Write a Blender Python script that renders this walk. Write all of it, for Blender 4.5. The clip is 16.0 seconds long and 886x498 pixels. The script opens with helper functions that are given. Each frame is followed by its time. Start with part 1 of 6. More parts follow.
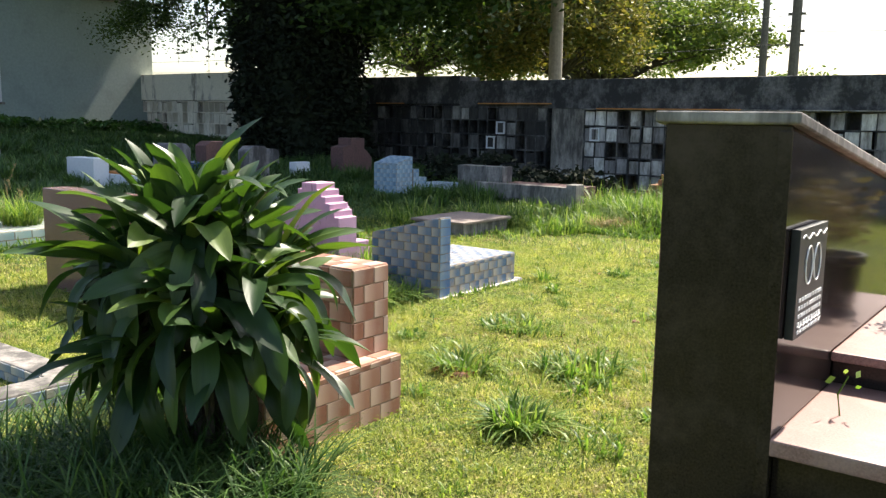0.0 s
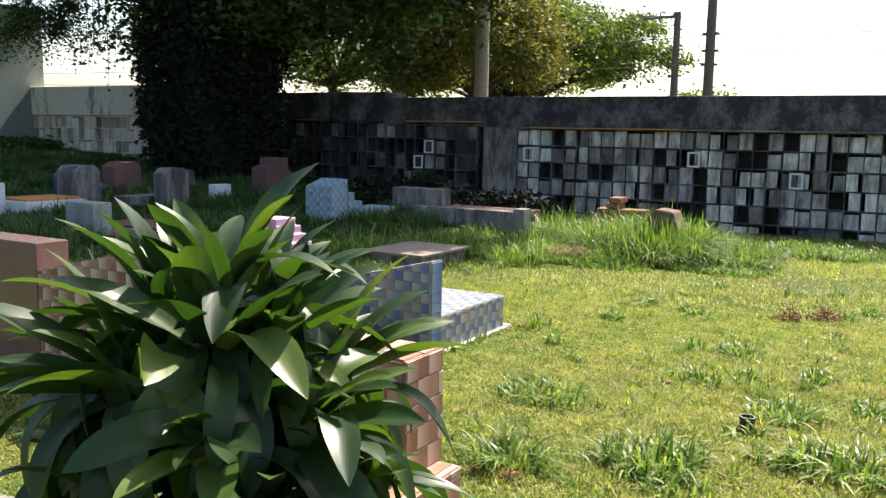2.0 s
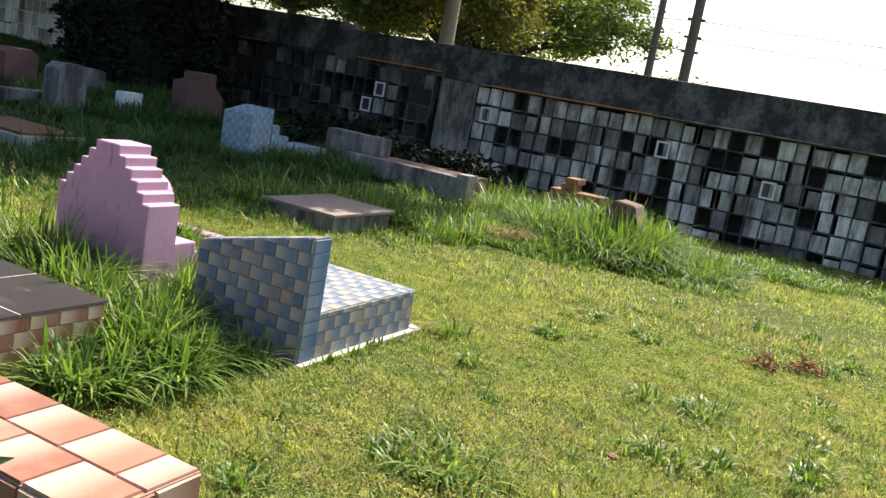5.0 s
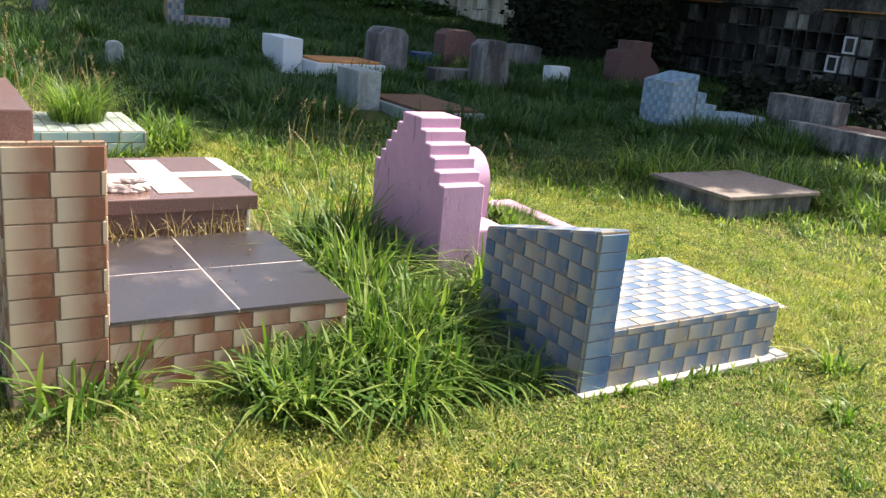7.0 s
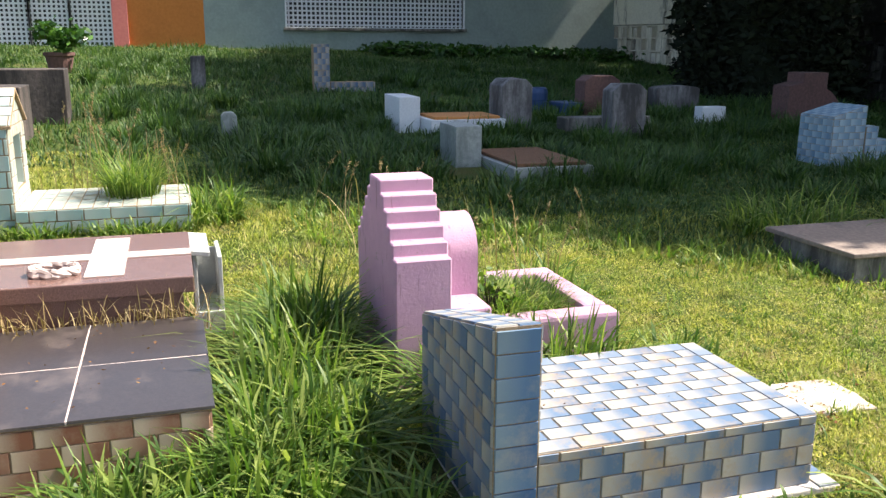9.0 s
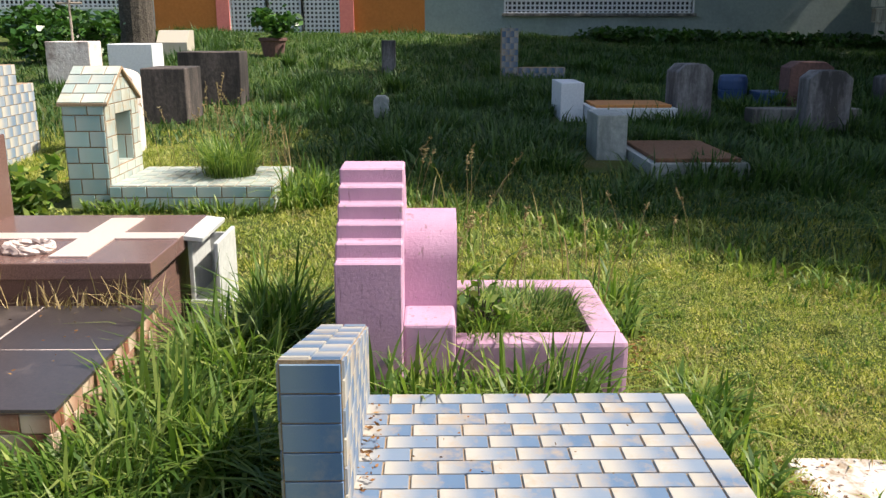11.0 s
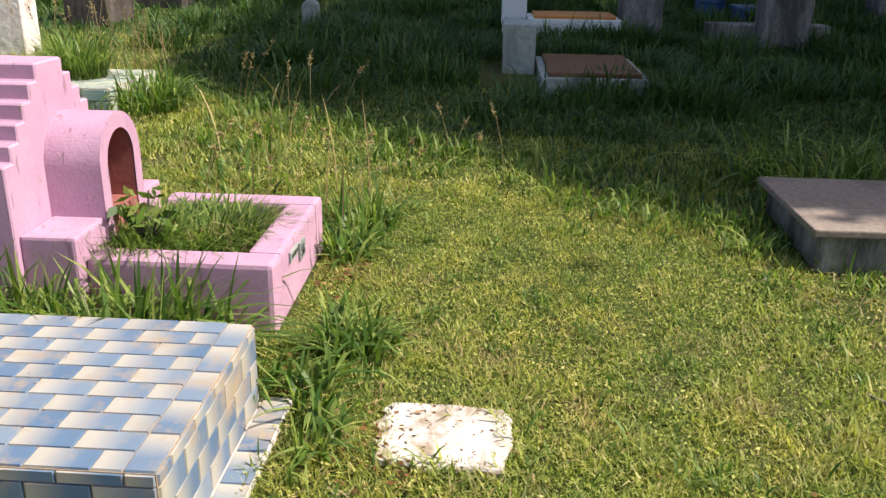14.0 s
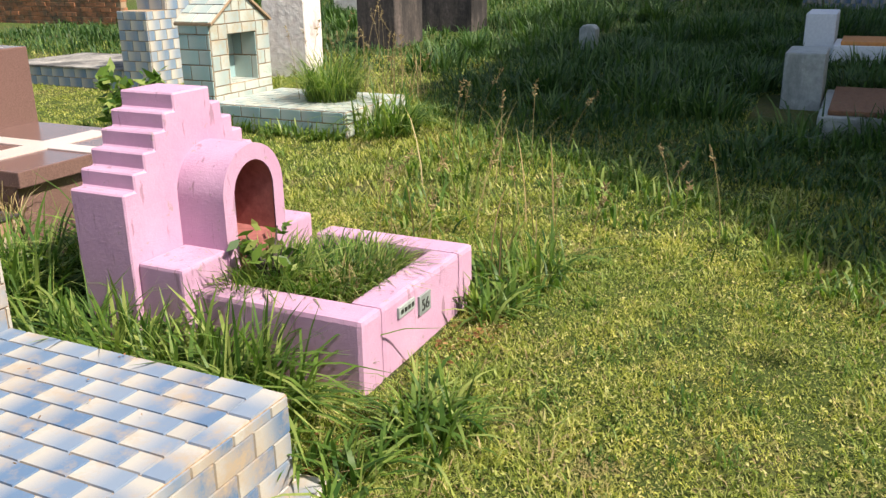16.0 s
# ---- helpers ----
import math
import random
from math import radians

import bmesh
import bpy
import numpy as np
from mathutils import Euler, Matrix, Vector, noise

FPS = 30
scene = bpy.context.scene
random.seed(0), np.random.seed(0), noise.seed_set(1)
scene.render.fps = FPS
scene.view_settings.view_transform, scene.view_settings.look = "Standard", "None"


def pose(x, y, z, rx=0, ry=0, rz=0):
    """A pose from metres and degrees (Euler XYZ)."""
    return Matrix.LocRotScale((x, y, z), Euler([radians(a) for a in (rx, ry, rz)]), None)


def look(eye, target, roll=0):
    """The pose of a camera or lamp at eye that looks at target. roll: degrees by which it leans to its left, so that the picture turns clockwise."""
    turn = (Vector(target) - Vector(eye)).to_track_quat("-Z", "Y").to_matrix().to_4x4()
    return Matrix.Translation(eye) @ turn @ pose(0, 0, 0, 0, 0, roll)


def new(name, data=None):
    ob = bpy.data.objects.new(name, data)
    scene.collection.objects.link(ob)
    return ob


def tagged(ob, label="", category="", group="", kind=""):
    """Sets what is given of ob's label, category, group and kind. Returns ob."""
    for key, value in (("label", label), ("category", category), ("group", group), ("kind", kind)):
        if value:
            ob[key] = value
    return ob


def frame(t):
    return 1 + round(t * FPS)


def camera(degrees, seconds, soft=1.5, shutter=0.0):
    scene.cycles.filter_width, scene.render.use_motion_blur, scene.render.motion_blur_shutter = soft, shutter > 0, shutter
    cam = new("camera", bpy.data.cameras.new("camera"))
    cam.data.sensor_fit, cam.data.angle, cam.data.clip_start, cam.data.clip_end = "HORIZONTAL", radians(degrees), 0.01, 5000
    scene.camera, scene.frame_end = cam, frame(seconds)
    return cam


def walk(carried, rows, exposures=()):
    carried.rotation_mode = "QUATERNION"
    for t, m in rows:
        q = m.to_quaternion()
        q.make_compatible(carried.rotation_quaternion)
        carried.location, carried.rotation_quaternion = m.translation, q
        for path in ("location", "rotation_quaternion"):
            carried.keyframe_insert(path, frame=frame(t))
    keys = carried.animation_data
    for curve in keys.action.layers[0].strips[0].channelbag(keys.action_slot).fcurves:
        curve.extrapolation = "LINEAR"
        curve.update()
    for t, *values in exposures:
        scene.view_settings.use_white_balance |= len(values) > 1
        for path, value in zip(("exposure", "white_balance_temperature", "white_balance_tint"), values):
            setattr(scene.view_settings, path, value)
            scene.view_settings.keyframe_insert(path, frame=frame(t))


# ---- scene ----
cam = camera(54.3, 16.0, soft=1.4)
METRES, EYE, TILT, LEAN, TURN = 9.8, 1.5, 0.0, 0.0, 37.0
ROWS = [
    (0.0, 0.0, 0.0, 0.0, 0.13, -8.66, -0.86),
    (0.5, -0.0193, 0.0325, 0.0036, -5.63, -7.62, -0.09),
    (1.0, -0.0361, 0.07, 0.003, -5.81, -7.18, -0.54),
    (1.5, -0.054, 0.0959, 0.0031, -3.88, -7.48, -0.8),
    (2.0, -0.0691, 0.1154, 0.0078, -6.56, -7.59, -1.11),
    (2.5, -0.0696, 0.1406, 0.0049, -11.22, -6.68, -2.46),
    (3.0, -0.0645, 0.1699, 0.0038, -12.95, -6.79, -3.75),
    (5.5, -0.002, 0.3223, 0.0015, -3.66, -13.79, -13.46),
    (6.0, 0.0186, 0.3516, -0.0008, 9.05, -16.64, -10.51),
    (6.5, 0.0381, 0.3774, -0.0003, 21.0, -17.66, -5.27),
    (7.0, 0.0566, 0.4105, -0.0009, 22.08, -16.44, -5.19),
    (7.5, 0.0762, 0.444, -0.0024, 24.14, -14.8, -4.47),
    (8.0, 0.0997, 0.4736, -0.0019, 28.28, -14.26, -1.95),
    (10.5, 0.1577, 0.6345, -0.0068, 46.88, -14.02, -1.17),
    (11.0, 0.1746, 0.6616, -0.0099, 52.19, -14.42, -0.01),
    (11.5, 0.1856, 0.6886, -0.0116, 57.02, -14.32, -0.54),
    (12.0, 0.1927, 0.7204, -0.0148, 59.85, -16.39, -1.05),
    (12.5, 0.2076, 0.744, -0.0159, 59.93, -17.75, 0.75),
    (13.0, 0.2277, 0.765, -0.0163, 58.65, -17.01, 1.7),
    (13.5, 0.235, 0.7854, -0.0206, 57.17, -17.54, 0.55),
    (14.0, 0.2395, 0.8109, -0.0201, 56.81, -19.81, -0.82),
    (14.5, 0.2394, 0.8273, -0.0215, 61.09, -21.01, -0.44),
    (15.0, 0.2392, 0.851, -0.0203, 67.17, -20.32, -0.37),
    (15.5, 0.2351, 0.8721, -0.0221, 71.25, -19.06, 0.45),
    (16.0, 0.2235, 0.8961, -0.0202, 78.56, -18.51, 0.76),
]
walk(cam, [(t, pose(0, 0, EYE, TILT, LEAN, TURN) @ pose(METRES * x, METRES * y, METRES * z, 90 + pitch, roll, yaw)) for t, x, y, z, yaw, pitch, roll in ROWS], [(0.0, 1.9, 6800, 10), (3.2, 1.64, 6800, 10), (5.5, 1.54, 6800, 10), (7.5, 1.85, 6800, 10), (10.4, 1.42, 6800, 10), (11.0, 1.24, 6800, 10), (13.5, 1.14, 6800, 10), (16.0, 1.24, 6800, 10)])

# ---- world, sun, exposure ----
SUN_EL, SUN_AZ = 50.0, 4.0
world = bpy.data.worlds.new("sky")
scene.world = world
world.use_nodes = True
wn = world.node_tree
sky = wn.nodes.new("ShaderNodeTexSky")
sky.sky_type, sky.sun_disc = "NISHITA", False
sky.sun_elevation, sky.sun_rotation = radians(SUN_EL), radians(SUN_AZ)
sky.air_density, sky.dust_density, sky.ozone_density = 1.0, 2.5, 1.0
wn.links.new(sky.outputs[0], wn.nodes["Background"].inputs[0])
wn.nodes["Background"].inputs[1].default_value = 0.088
sun = new("sun", bpy.data.lights.new("sun", "SUN"))
sun.data.energy, sun.data.angle, sun.data.color = 4.0, radians(0.53), (1.0, 0.94, 0.84)
ca, sa = math.cos(radians(SUN_EL)), math.sin(radians(SUN_EL))
SUN_DIR = Vector((ca * math.sin(radians(SUN_AZ)), ca * math.cos(radians(SUN_AZ)), sa))
sun.matrix_basis = look(SUN_DIR * 60, (0, 0, 0))


# ---- materials ----
def node_mat(name):
    m = bpy.data.materials.new(name)
    m.use_nodes = True
    nt = m.node_tree
    return m, nt, nt.nodes["Principled BSDF"]


def ramp(nt, fac, stops):
    r = nt.nodes.new("ShaderNodeValToRGB")
    e = r.color_ramp.elements
    e[0].position, e[0].color = stops[0][0], (*stops[0][1], 1)
    e[1].position, e[1].color = stops[-1][0], (*stops[-1][1], 1)
    for p, c in stops[1:-1]:
        k = e.new(p)
        k.color = (*c, 1)
    nt.links.new(fac, r.inputs[0])
    return r.outputs[0]


def noise_node(nt, scale, detail=4, vec=None, rough=0.6):
    n = nt.nodes.new("ShaderNodeTexNoise")
    n.inputs["Scale"].default_value, n.inputs["Detail"].default_value = scale, detail
    n.inputs["Roughness"].default_value = rough
    if vec is None:
        vec = nt.nodes.new("ShaderNodeNewGeometry").outputs["Position"]
    nt.links.new(vec, n.inputs["Vector"])
    return n.outputs["Fac"]


def mixc(nt, fac, a, b, blend="MIX"):
    m = nt.nodes.new("ShaderNodeMix")
    m.data_type, m.blend_type = "RGBA", blend
    for sock, v in ((m.inputs[0], fac), (m.inputs[6], a), (m.inputs[7], b)):
        if isinstance(v, (int, float)):
            sock.default_value = v
        elif isinstance(v, tuple):
            sock.default_value = (*v, 1)
        else:
            nt.links.new(v, sock)
    return m.outputs[2]


def bump(nt, bs, height, strength=0.3, dist=0.01):
    b = nt.nodes.new("ShaderNodeBump")
    b.inputs["Strength"].default_value, b.inputs["Distance"].default_value = strength, dist
    nt.links.new(height, b.inputs["Height"])
    nt.links.new(b.outputs[0], bs.inputs["Normal"])


def surface(name, c1, c2, rough=0.7, fine=40.0, coarse=2.5, stain=None, stain_at=(0.55, 0.75), bmp=0.3, dist=0.006, metal=0.0, spec=0.5, rnd=0.0):
    """A worn surface: fine grain between two colours, broad stains, and relief."""
    m, nt, bs = node_mat(name)
    f = noise_node(nt, fine, 5)
    col = ramp(nt, f, [(0.3, c1), (0.7, c2)])
    if stain:
        s = noise_node(nt, coarse, 6, rough=0.7)
        k = nt.nodes.new("ShaderNodeMapRange")
        k.inputs[1].default_value, k.inputs[2].default_value = stain_at
        nt.links.new(s, k.inputs[0])
        col = mixc(nt, k.outputs[0], col, stain)
    if rnd:
        oi = nt.nodes.new("ShaderNodeObjectInfo")
        v = ramp(nt, oi.outputs["Random"], [(0, (1 - rnd,) * 3), (1, (1, 1, 1))])
        col = mixc(nt, 1.0, col, v, "MULTIPLY")
    nt.links.new(col, bs.inputs["Base Color"])
    bs.inputs["Roughness"].default_value, bs.inputs["Metallic"].default_value = rough, metal
    bs.inputs["Specular IOR Level"].default_value = spec
    bump(nt, bs, f, bmp, dist)
    return m


def gradient_tile(name, light, dark, half, rough=0.36, along=0, dirt=(0.42, 0.36, 0.27), dirty=0.35):
    """A glazed tile that shades from one end to the other, with dust."""
    m, nt, bs = node_mat(name)
    tc = nt.nodes.new("ShaderNodeTexCoord")
    sep = nt.nodes.new("ShaderNodeSeparateXYZ")
    nt.links.new(tc.outputs["Object"], sep.inputs[0])
    mr = nt.nodes.new("ShaderNodeMapRange")
    mr.inputs[1].default_value, mr.inputs[2].default_value = -half, half
    nt.links.new(sep.outputs[along], mr.inputs[0])
    streak = noise_node(nt, 260, 2)
    add = nt.nodes.new("ShaderNodeMath")
    add.operation, add.inputs[1].default_value = "MULTIPLY_ADD", 0.22
    nt.links.new(streak, add.inputs[0])
    nt.links.new(mr.outputs[0], add.inputs[2])
    oi = nt.nodes.new("ShaderNodeObjectInfo")
    wn_ = nt.nodes.new("ShaderNodeTexWhiteNoise")
    wn_.noise_dimensions = "1D"
    nt.links.new(oi.outputs["Random"], wn_.inputs["W"])
    off = nt.nodes.new("ShaderNodeMath")
    off.operation, off.inputs[1].default_value = "MULTIPLY_ADD", 0.16
    nt.links.new(oi.outputs["Random"], off.inputs[0])
    nt.links.new(add.outputs[0], off.inputs[2])
    col = ramp(nt, off.outputs[0], [(0.32, light), (0.6, tuple(0.5 * a + 0.5 * b for a, b in zip(light, dark))), (0.88, dark)])
    mid = tuple(0.6 * a + 0.4 * b for a, b in zip(light, dark))
    col = mixc(nt, ramp(nt, wn_.outputs["Value"], [(0.35, (0, 0, 0)), (1, (0.35, 0.35, 0.35))]), col, mid)
    col = mixc(nt, 1.0, col, ramp(nt, wn_.outputs["Value"], [(0, (0.78, 0.8, 0.84)), (1, (1, 1, 1))]), "MULTIPLY")
    d = noise_node(nt, 5, 6, rough=0.75)
    k = nt.nodes.new("ShaderNodeMapRange")
    k.inputs[1].default_value, k.inputs[2].default_value, k.inputs[4].default_value = 0.5, 0.78, dirty * 1.6
    nt.links.new(d, k.inputs[0])
    col = mixc(nt, k.outputs[0], col, dirt)
    nt.links.new(col, bs.inputs["Base Color"])
    rr = nt.nodes.new("ShaderNodeMapRange")
    rr.inputs[3].default_value, rr.inputs[4].default_value = rough, rough + 0.4
    nt.links.new(d, rr.inputs[0])
    nt.links.new(rr.outputs[0], bs.inputs["Roughness"])
    bs.inputs["Specular IOR Level"].default_value = 0.32
    bump(nt, bs, noise_node(nt, 30, 2), 0.05, 0.003)
    return m


def leafy(name, c1, c2, c3, trans=0.35, rough=0.5, scale=1.2, patch=None):
    """Foliage: colour by leaf and by broad patches, with light passing through."""
    m, nt, bs = node_mat(name)
    ge = nt.nodes.new("ShaderNodeNewGeometry")
    col = ramp(nt, ge.outputs["Random Per Island"], [(0, c1), (0.55, c2), (1, c3)])
    n = noise_node(nt, scale, 3)
    col = mixc(nt, 1.0, col, ramp(nt, n, [(0.3, (0.72, 0.75, 0.72)), (0.7, (1.12, 1.08, 1.0))]), "MULTIPLY")
    if patch:
        col = mixc(nt, ramp(nt, noise_node(nt, 1.4, 5, rough=0.75), [(0.5, (0, 0, 0)), (0.68, (0.62, 0.62, 0.62))]), col, patch)
    nt.links.new(col, bs.inputs["Base Color"])
    bs.inputs["Roughness"].default_value = rough
    bs.inputs["Specular IOR Level"].default_value = 0.3
    tr = nt.nodes.new("ShaderNodeBsdfTranslucent")
    tc = mixc(nt, 1.0, col, (1.15, 1.3, 0.65), "MULTIPLY")
    nt.links.new(tc, tr.inputs[0])
    ms = nt.nodes.new("ShaderNodeMixShader")
    ms.inputs[0].default_value = trans
    nt.links.new(bs.outputs[0], ms.inputs[1])
    nt.links.new(tr.outputs[0], ms.inputs[2])
    nt.links.new(ms.outputs[0], nt.nodes["Material Output"].inputs["Surface"])
    return m


def ground_mat():
    m, nt, bs = node_mat("lawn_soil")
    a = noise_node(nt, 1.1, 6, rough=0.7)
    b = noise_node(nt, 55, 6, rough=0.8)
    green = ramp(nt, b, [(0.3, (0.03, 0.05, 0.012)), (0.55, (0.085, 0.115, 0.03)), (0.75, (0.17, 0.18, 0.06))])
    soil = ramp(nt, b, [(0.3, (0.07, 0.05, 0.03)), (0.7, (0.2, 0.15, 0.08))])
    k = ramp(nt, a, [(0.52, (0, 0, 0)), (0.72, (0.8, 0.8, 0.8))])
    nt.links.new(mixc(nt, k, green, soil), bs.inputs["Base Color"])
    bs.inputs["Roughness"].default_value = 0.95
    bs.inputs["Specular IOR Level"].default_value = 0.1
    bump(nt, bs, b, 0.9, 0.03)
    return m


def turf_mat():
    """Short turf: colour by blade, by hand-wide clumps and by broad patches, with dead brown spots."""
    m, nt, bs = node_mat("short_grass")
    ge = nt.nodes.new("ShaderNodeNewGeometry")
    col = ramp(nt, ge.outputs["Random Per Island"], [(0, (0.09, 0.123, 0.026)), (0.3, (0.22, 0.256, 0.053)), (0.62, (0.368, 0.38, 0.095)), (0.85, (0.48, 0.462, 0.168)), (1, (0.57, 0.50, 0.27))])
    clump = noise_node(nt, 9.0, 5, rough=0.7)
    col = mixc(nt, 1.0, col, ramp(nt, clump, [(0.3, (0.6, 0.7, 0.62)), (0.5, (1.0, 1.0, 0.97)), (0.7, (1.3, 1.2, 1.12))]), "MULTIPLY")
    broad = noise_node(nt, 1.3, 5, rough=0.75)
    col = mixc(nt, 1.0, col, ramp(nt, broad, [(0.33, (0.72, 0.86, 0.75)), (0.65, (1.16, 1.08, 1.0))]), "MULTIPLY")
    dead = noise_node(nt, 3.4, 7, rough=0.8)
    col = mixc(nt, ramp(nt, dead, [(0.54, (0, 0, 0)), (0.66, (0.8, 0.8, 0.8))]), col, (0.34, 0.25, 0.14))
    nt.links.new(col, bs.inputs["Base Color"])
    bs.inputs["Roughness"].default_value = 0.6
    bs.inputs["Specular IOR Level"].default_value = 0.3
    tr = nt.nodes.new("ShaderNodeBsdfTranslucent")
    nt.links.new(mixc(nt, 1.0, col, (1.1, 1.25, 0.7), "MULTIPLY"), tr.inputs[0])
    ms = nt.nodes.new("ShaderNodeMixShader")
    ms.inputs[0].default_value = 0.45
    nt.links.new(bs.outputs[0], ms.inputs[1])
    nt.links.new(tr.outputs[0], ms.inputs[2])
    nt.links.new(ms.outputs[0], nt.nodes["Material Output"].inputs["Surface"])
    return m


def plate_mat(name, stops, grime=0.2):
    """Niche covers: one tone a plate, streaked by rain."""
    m, nt, bs = node_mat(name)
    oi = nt.nodes.new("ShaderNodeObjectInfo")
    ge = nt.nodes.new("ShaderNodeNewGeometry")
    ad = nt.nodes.new("ShaderNodeMath")
    ad.operation = "ADD"
    nt.links.new(oi.outputs["Random"], ad.inputs[0])
    nt.links.new(ge.outputs["Random Per Island"], ad.inputs[1])
    fr = nt.nodes.new("ShaderNodeMath")
    fr.operation = "FRACT"
    nt.links.new(ad.outputs[0], fr.inputs[0])
    col = ramp(nt, fr.outputs[0], stops)
    mp = nt.nodes.new("ShaderNodeMapping")
    mp.inputs["Scale"].default_value = (6, 6, 1.2)
    nt.links.new(ge.outputs["Position"], mp.inputs[0])
    s = noise_node(nt, 1.0, 6, mp.outputs[0], 0.75)
    col = mixc(nt, 1.0, col, ramp(nt, s, [(0.36, (grime, 0.95 * grime, 0.9 * grime)), (0.6, (1, 1, 1))]), "MULTIPLY")
    big = noise_node(nt, 0.55, 5, rough=0.7)
    col = mixc(nt, 1.0, col, ramp(nt, big, [(0.38, (0.15 + grime, 0.14 + grime, 0.13 + grime)), (0.58, (1, 1, 1))]), "MULTIPLY")
    nt.links.new(col, bs.inputs["Base Color"])
    bs.inputs["Roughness"].default_value = 0.8
    bump(nt, bs, noise_node(nt, 40, 4), 0.25, 0.006)
    return m


def streaked(name, c1, c2, dark, at=(0.42, 0.62), rough=0.9, stretch=(2.2, 2.2, 0.5)):
    """Old concrete or plaster with black rain streaks."""
    m, nt, bs = node_mat(name)
    ge = nt.nodes.new("ShaderNodeNewGeometry")
    mp = nt.nodes.new("ShaderNodeMapping")
    mp.inputs["Scale"].default_value = stretch
    nt.links.new(ge.outputs["Position"], mp.inputs[0])
    s = noise_node(nt, 1.0, 7, mp.outputs[0], 0.75)
    f = noise_node(nt, 22, 6)
    col = mixc(nt, ramp(nt, s, [(at[0], (1, 1, 1)), (at[1], (0, 0, 0))]), ramp(nt, f, [(0.3, c1), (0.7, c2)]), dark)
    nt.links.new(col, bs.inputs["Base Color"])
    bs.inputs["Roughness"].default_value = rough
    bump(nt, bs, f, 0.4, 0.012)
    return m


def worn_paint(name, c1, c2, chip, dark):
    """Hand-brushed paint on rough plaster: broad fading, thin dark scratches and small chips."""
    m, nt, bs = node_mat(name)
    ge = nt.nodes.new("ShaderNodeNewGeometry")
    broad = noise_node(nt, 3.2, 6, rough=0.7)
    col = ramp(nt, broad, [(0.32, c1), (0.68, c2)])
    mp = nt.nodes.new("ShaderNodeMapping")
    mp.inputs["Scale"].default_value = (26, 26, 5)
    mp.inputs["Rotation"].default_value = (0.35, 0.5, 0.2)
    nt.links.new(ge.outputs["Position"], mp.inputs[0])
    scr = noise_node(nt, 1.0, 5, mp.outputs[0], 0.62)
    col = mixc(nt, ramp(nt, scr, [(0.61, (0, 0, 0)), (0.66, (0.55, 0.55, 0.55))]), col, dark)
    chips = noise_node(nt, 15, 7, rough=0.72)
    col = mixc(nt, ramp(nt, chips, [(0.625, (0, 0, 0)), (0.65, (0.75, 0.75, 0.75))]), col, chip)
    nt.links.new(col, bs.inputs["Base Color"])
    bs.inputs["Roughness"].default_value = 0.72
    bump(nt, bs, noise_node(nt, 70, 7, rough=0.7), 0.45, 0.006)
    return m


M_GROUND = ground_mat()
M_GRASS = turf_mat()
M_TALL = leafy("tall_grass", (0.042, 0.1, 0.02), (0.13, 0.215, 0.042), (0.34, 0.39, 0.125), 0.45, 0.45, 7.0)
# Grass green darkened to put the tree's and big plant's shade into it.
M_ROUGH_SHADED = leafy("shaded_rough_grass", (0.024, 0.062, 0.018), (0.052, 0.11, 0.03), (0.115, 0.185, 0.055), 0.35)
M_DRY = leafy("dry_grass", (0.2, 0.14, 0.07), (0.32, 0.24, 0.12), (0.42, 0.34, 0.2), 0.2, 0.8)
M_SHRUB = leafy("broad_leaf", (0.02, 0.06, 0.012), (0.035, 0.1, 0.018), (0.07, 0.15, 0.025), 0.18, 0.32)
M_TREE = leafy("tree_leaf", (0.025, 0.05, 0.012), (0.045, 0.085, 0.02), (0.09, 0.14, 0.03), 0.3, 0.5, 0.4)
M_FARTREE = leafy("far_tree_leaf", (0.06, 0.1, 0.028), (0.12, 0.17, 0.045), (0.24, 0.26, 0.08), 0.35, 0.6, 0.45)
M_FARTREE2 = leafy("autumn_leaf", (0.08, 0.1, 0.03), (0.18, 0.17, 0.05), (0.34, 0.26, 0.075), 0.3, 0.6, 0.45)
# Leaf colour taken near black to hold the big tree's deep shade.
M_IVY_SHADED = leafy("shaded_ivy_leaf", (0.006, 0.010, 0.005), (0.009, 0.015, 0.006), (0.016, 0.024, 0.009), 0.05, 0.85, 1.0)
M_BARK = surface("bark", (0.03, 0.025, 0.02), (0.09, 0.075, 0.06), 0.95, 18, bmp=0.9, dist=0.03)
M_BLUE = gradient_tile("blue_glazed_tile", (0.40, 0.365, 0.315), (0.10, 0.162, 0.258), 0.075, dirt=(0.32, 0.245, 0.17), dirty=0.9)
M_BLUE2 = gradient_tile("deep_blue_glazed_tile", (0.17, 0.235, 0.30), (0.055, 0.125, 0.26), 0.075, dirty=0.3)
M_SALMON = gradient_tile("salmon_glazed_tile", (0.58, 0.40, 0.31), (0.30, 0.125, 0.08), 0.075, dirty=0.25)
M_BROWNT = gradient_tile("brown_glazed_tile", (0.55, 0.42, 0.31), (0.25, 0.10, 0.06), 0.075)
M_MULTI = gradient_tile("pale_blue_beige_tile", (0.50, 0.45, 0.37), (0.18, 0.25, 0.33), 0.075)
M_MINT = gradient_tile("mint_glazed_tile", (0.46, 0.52, 0.47), (0.30, 0.43, 0.42), 0.09, dirty=0.3)
M_CREAMT = gradient_tile("white_glazed_tile", (0.47, 0.47, 0.41), (0.34, 0.40, 0.37), 0.09, dirty=0.6, dirt=(0.36, 0.24, 0.11))
M_GROUT = surface("grout", (0.21, 0.135, 0.08), (0.37, 0.27, 0.175), 0.95, 90, stain=(0.22, 0.13, 0.07), coarse=6)
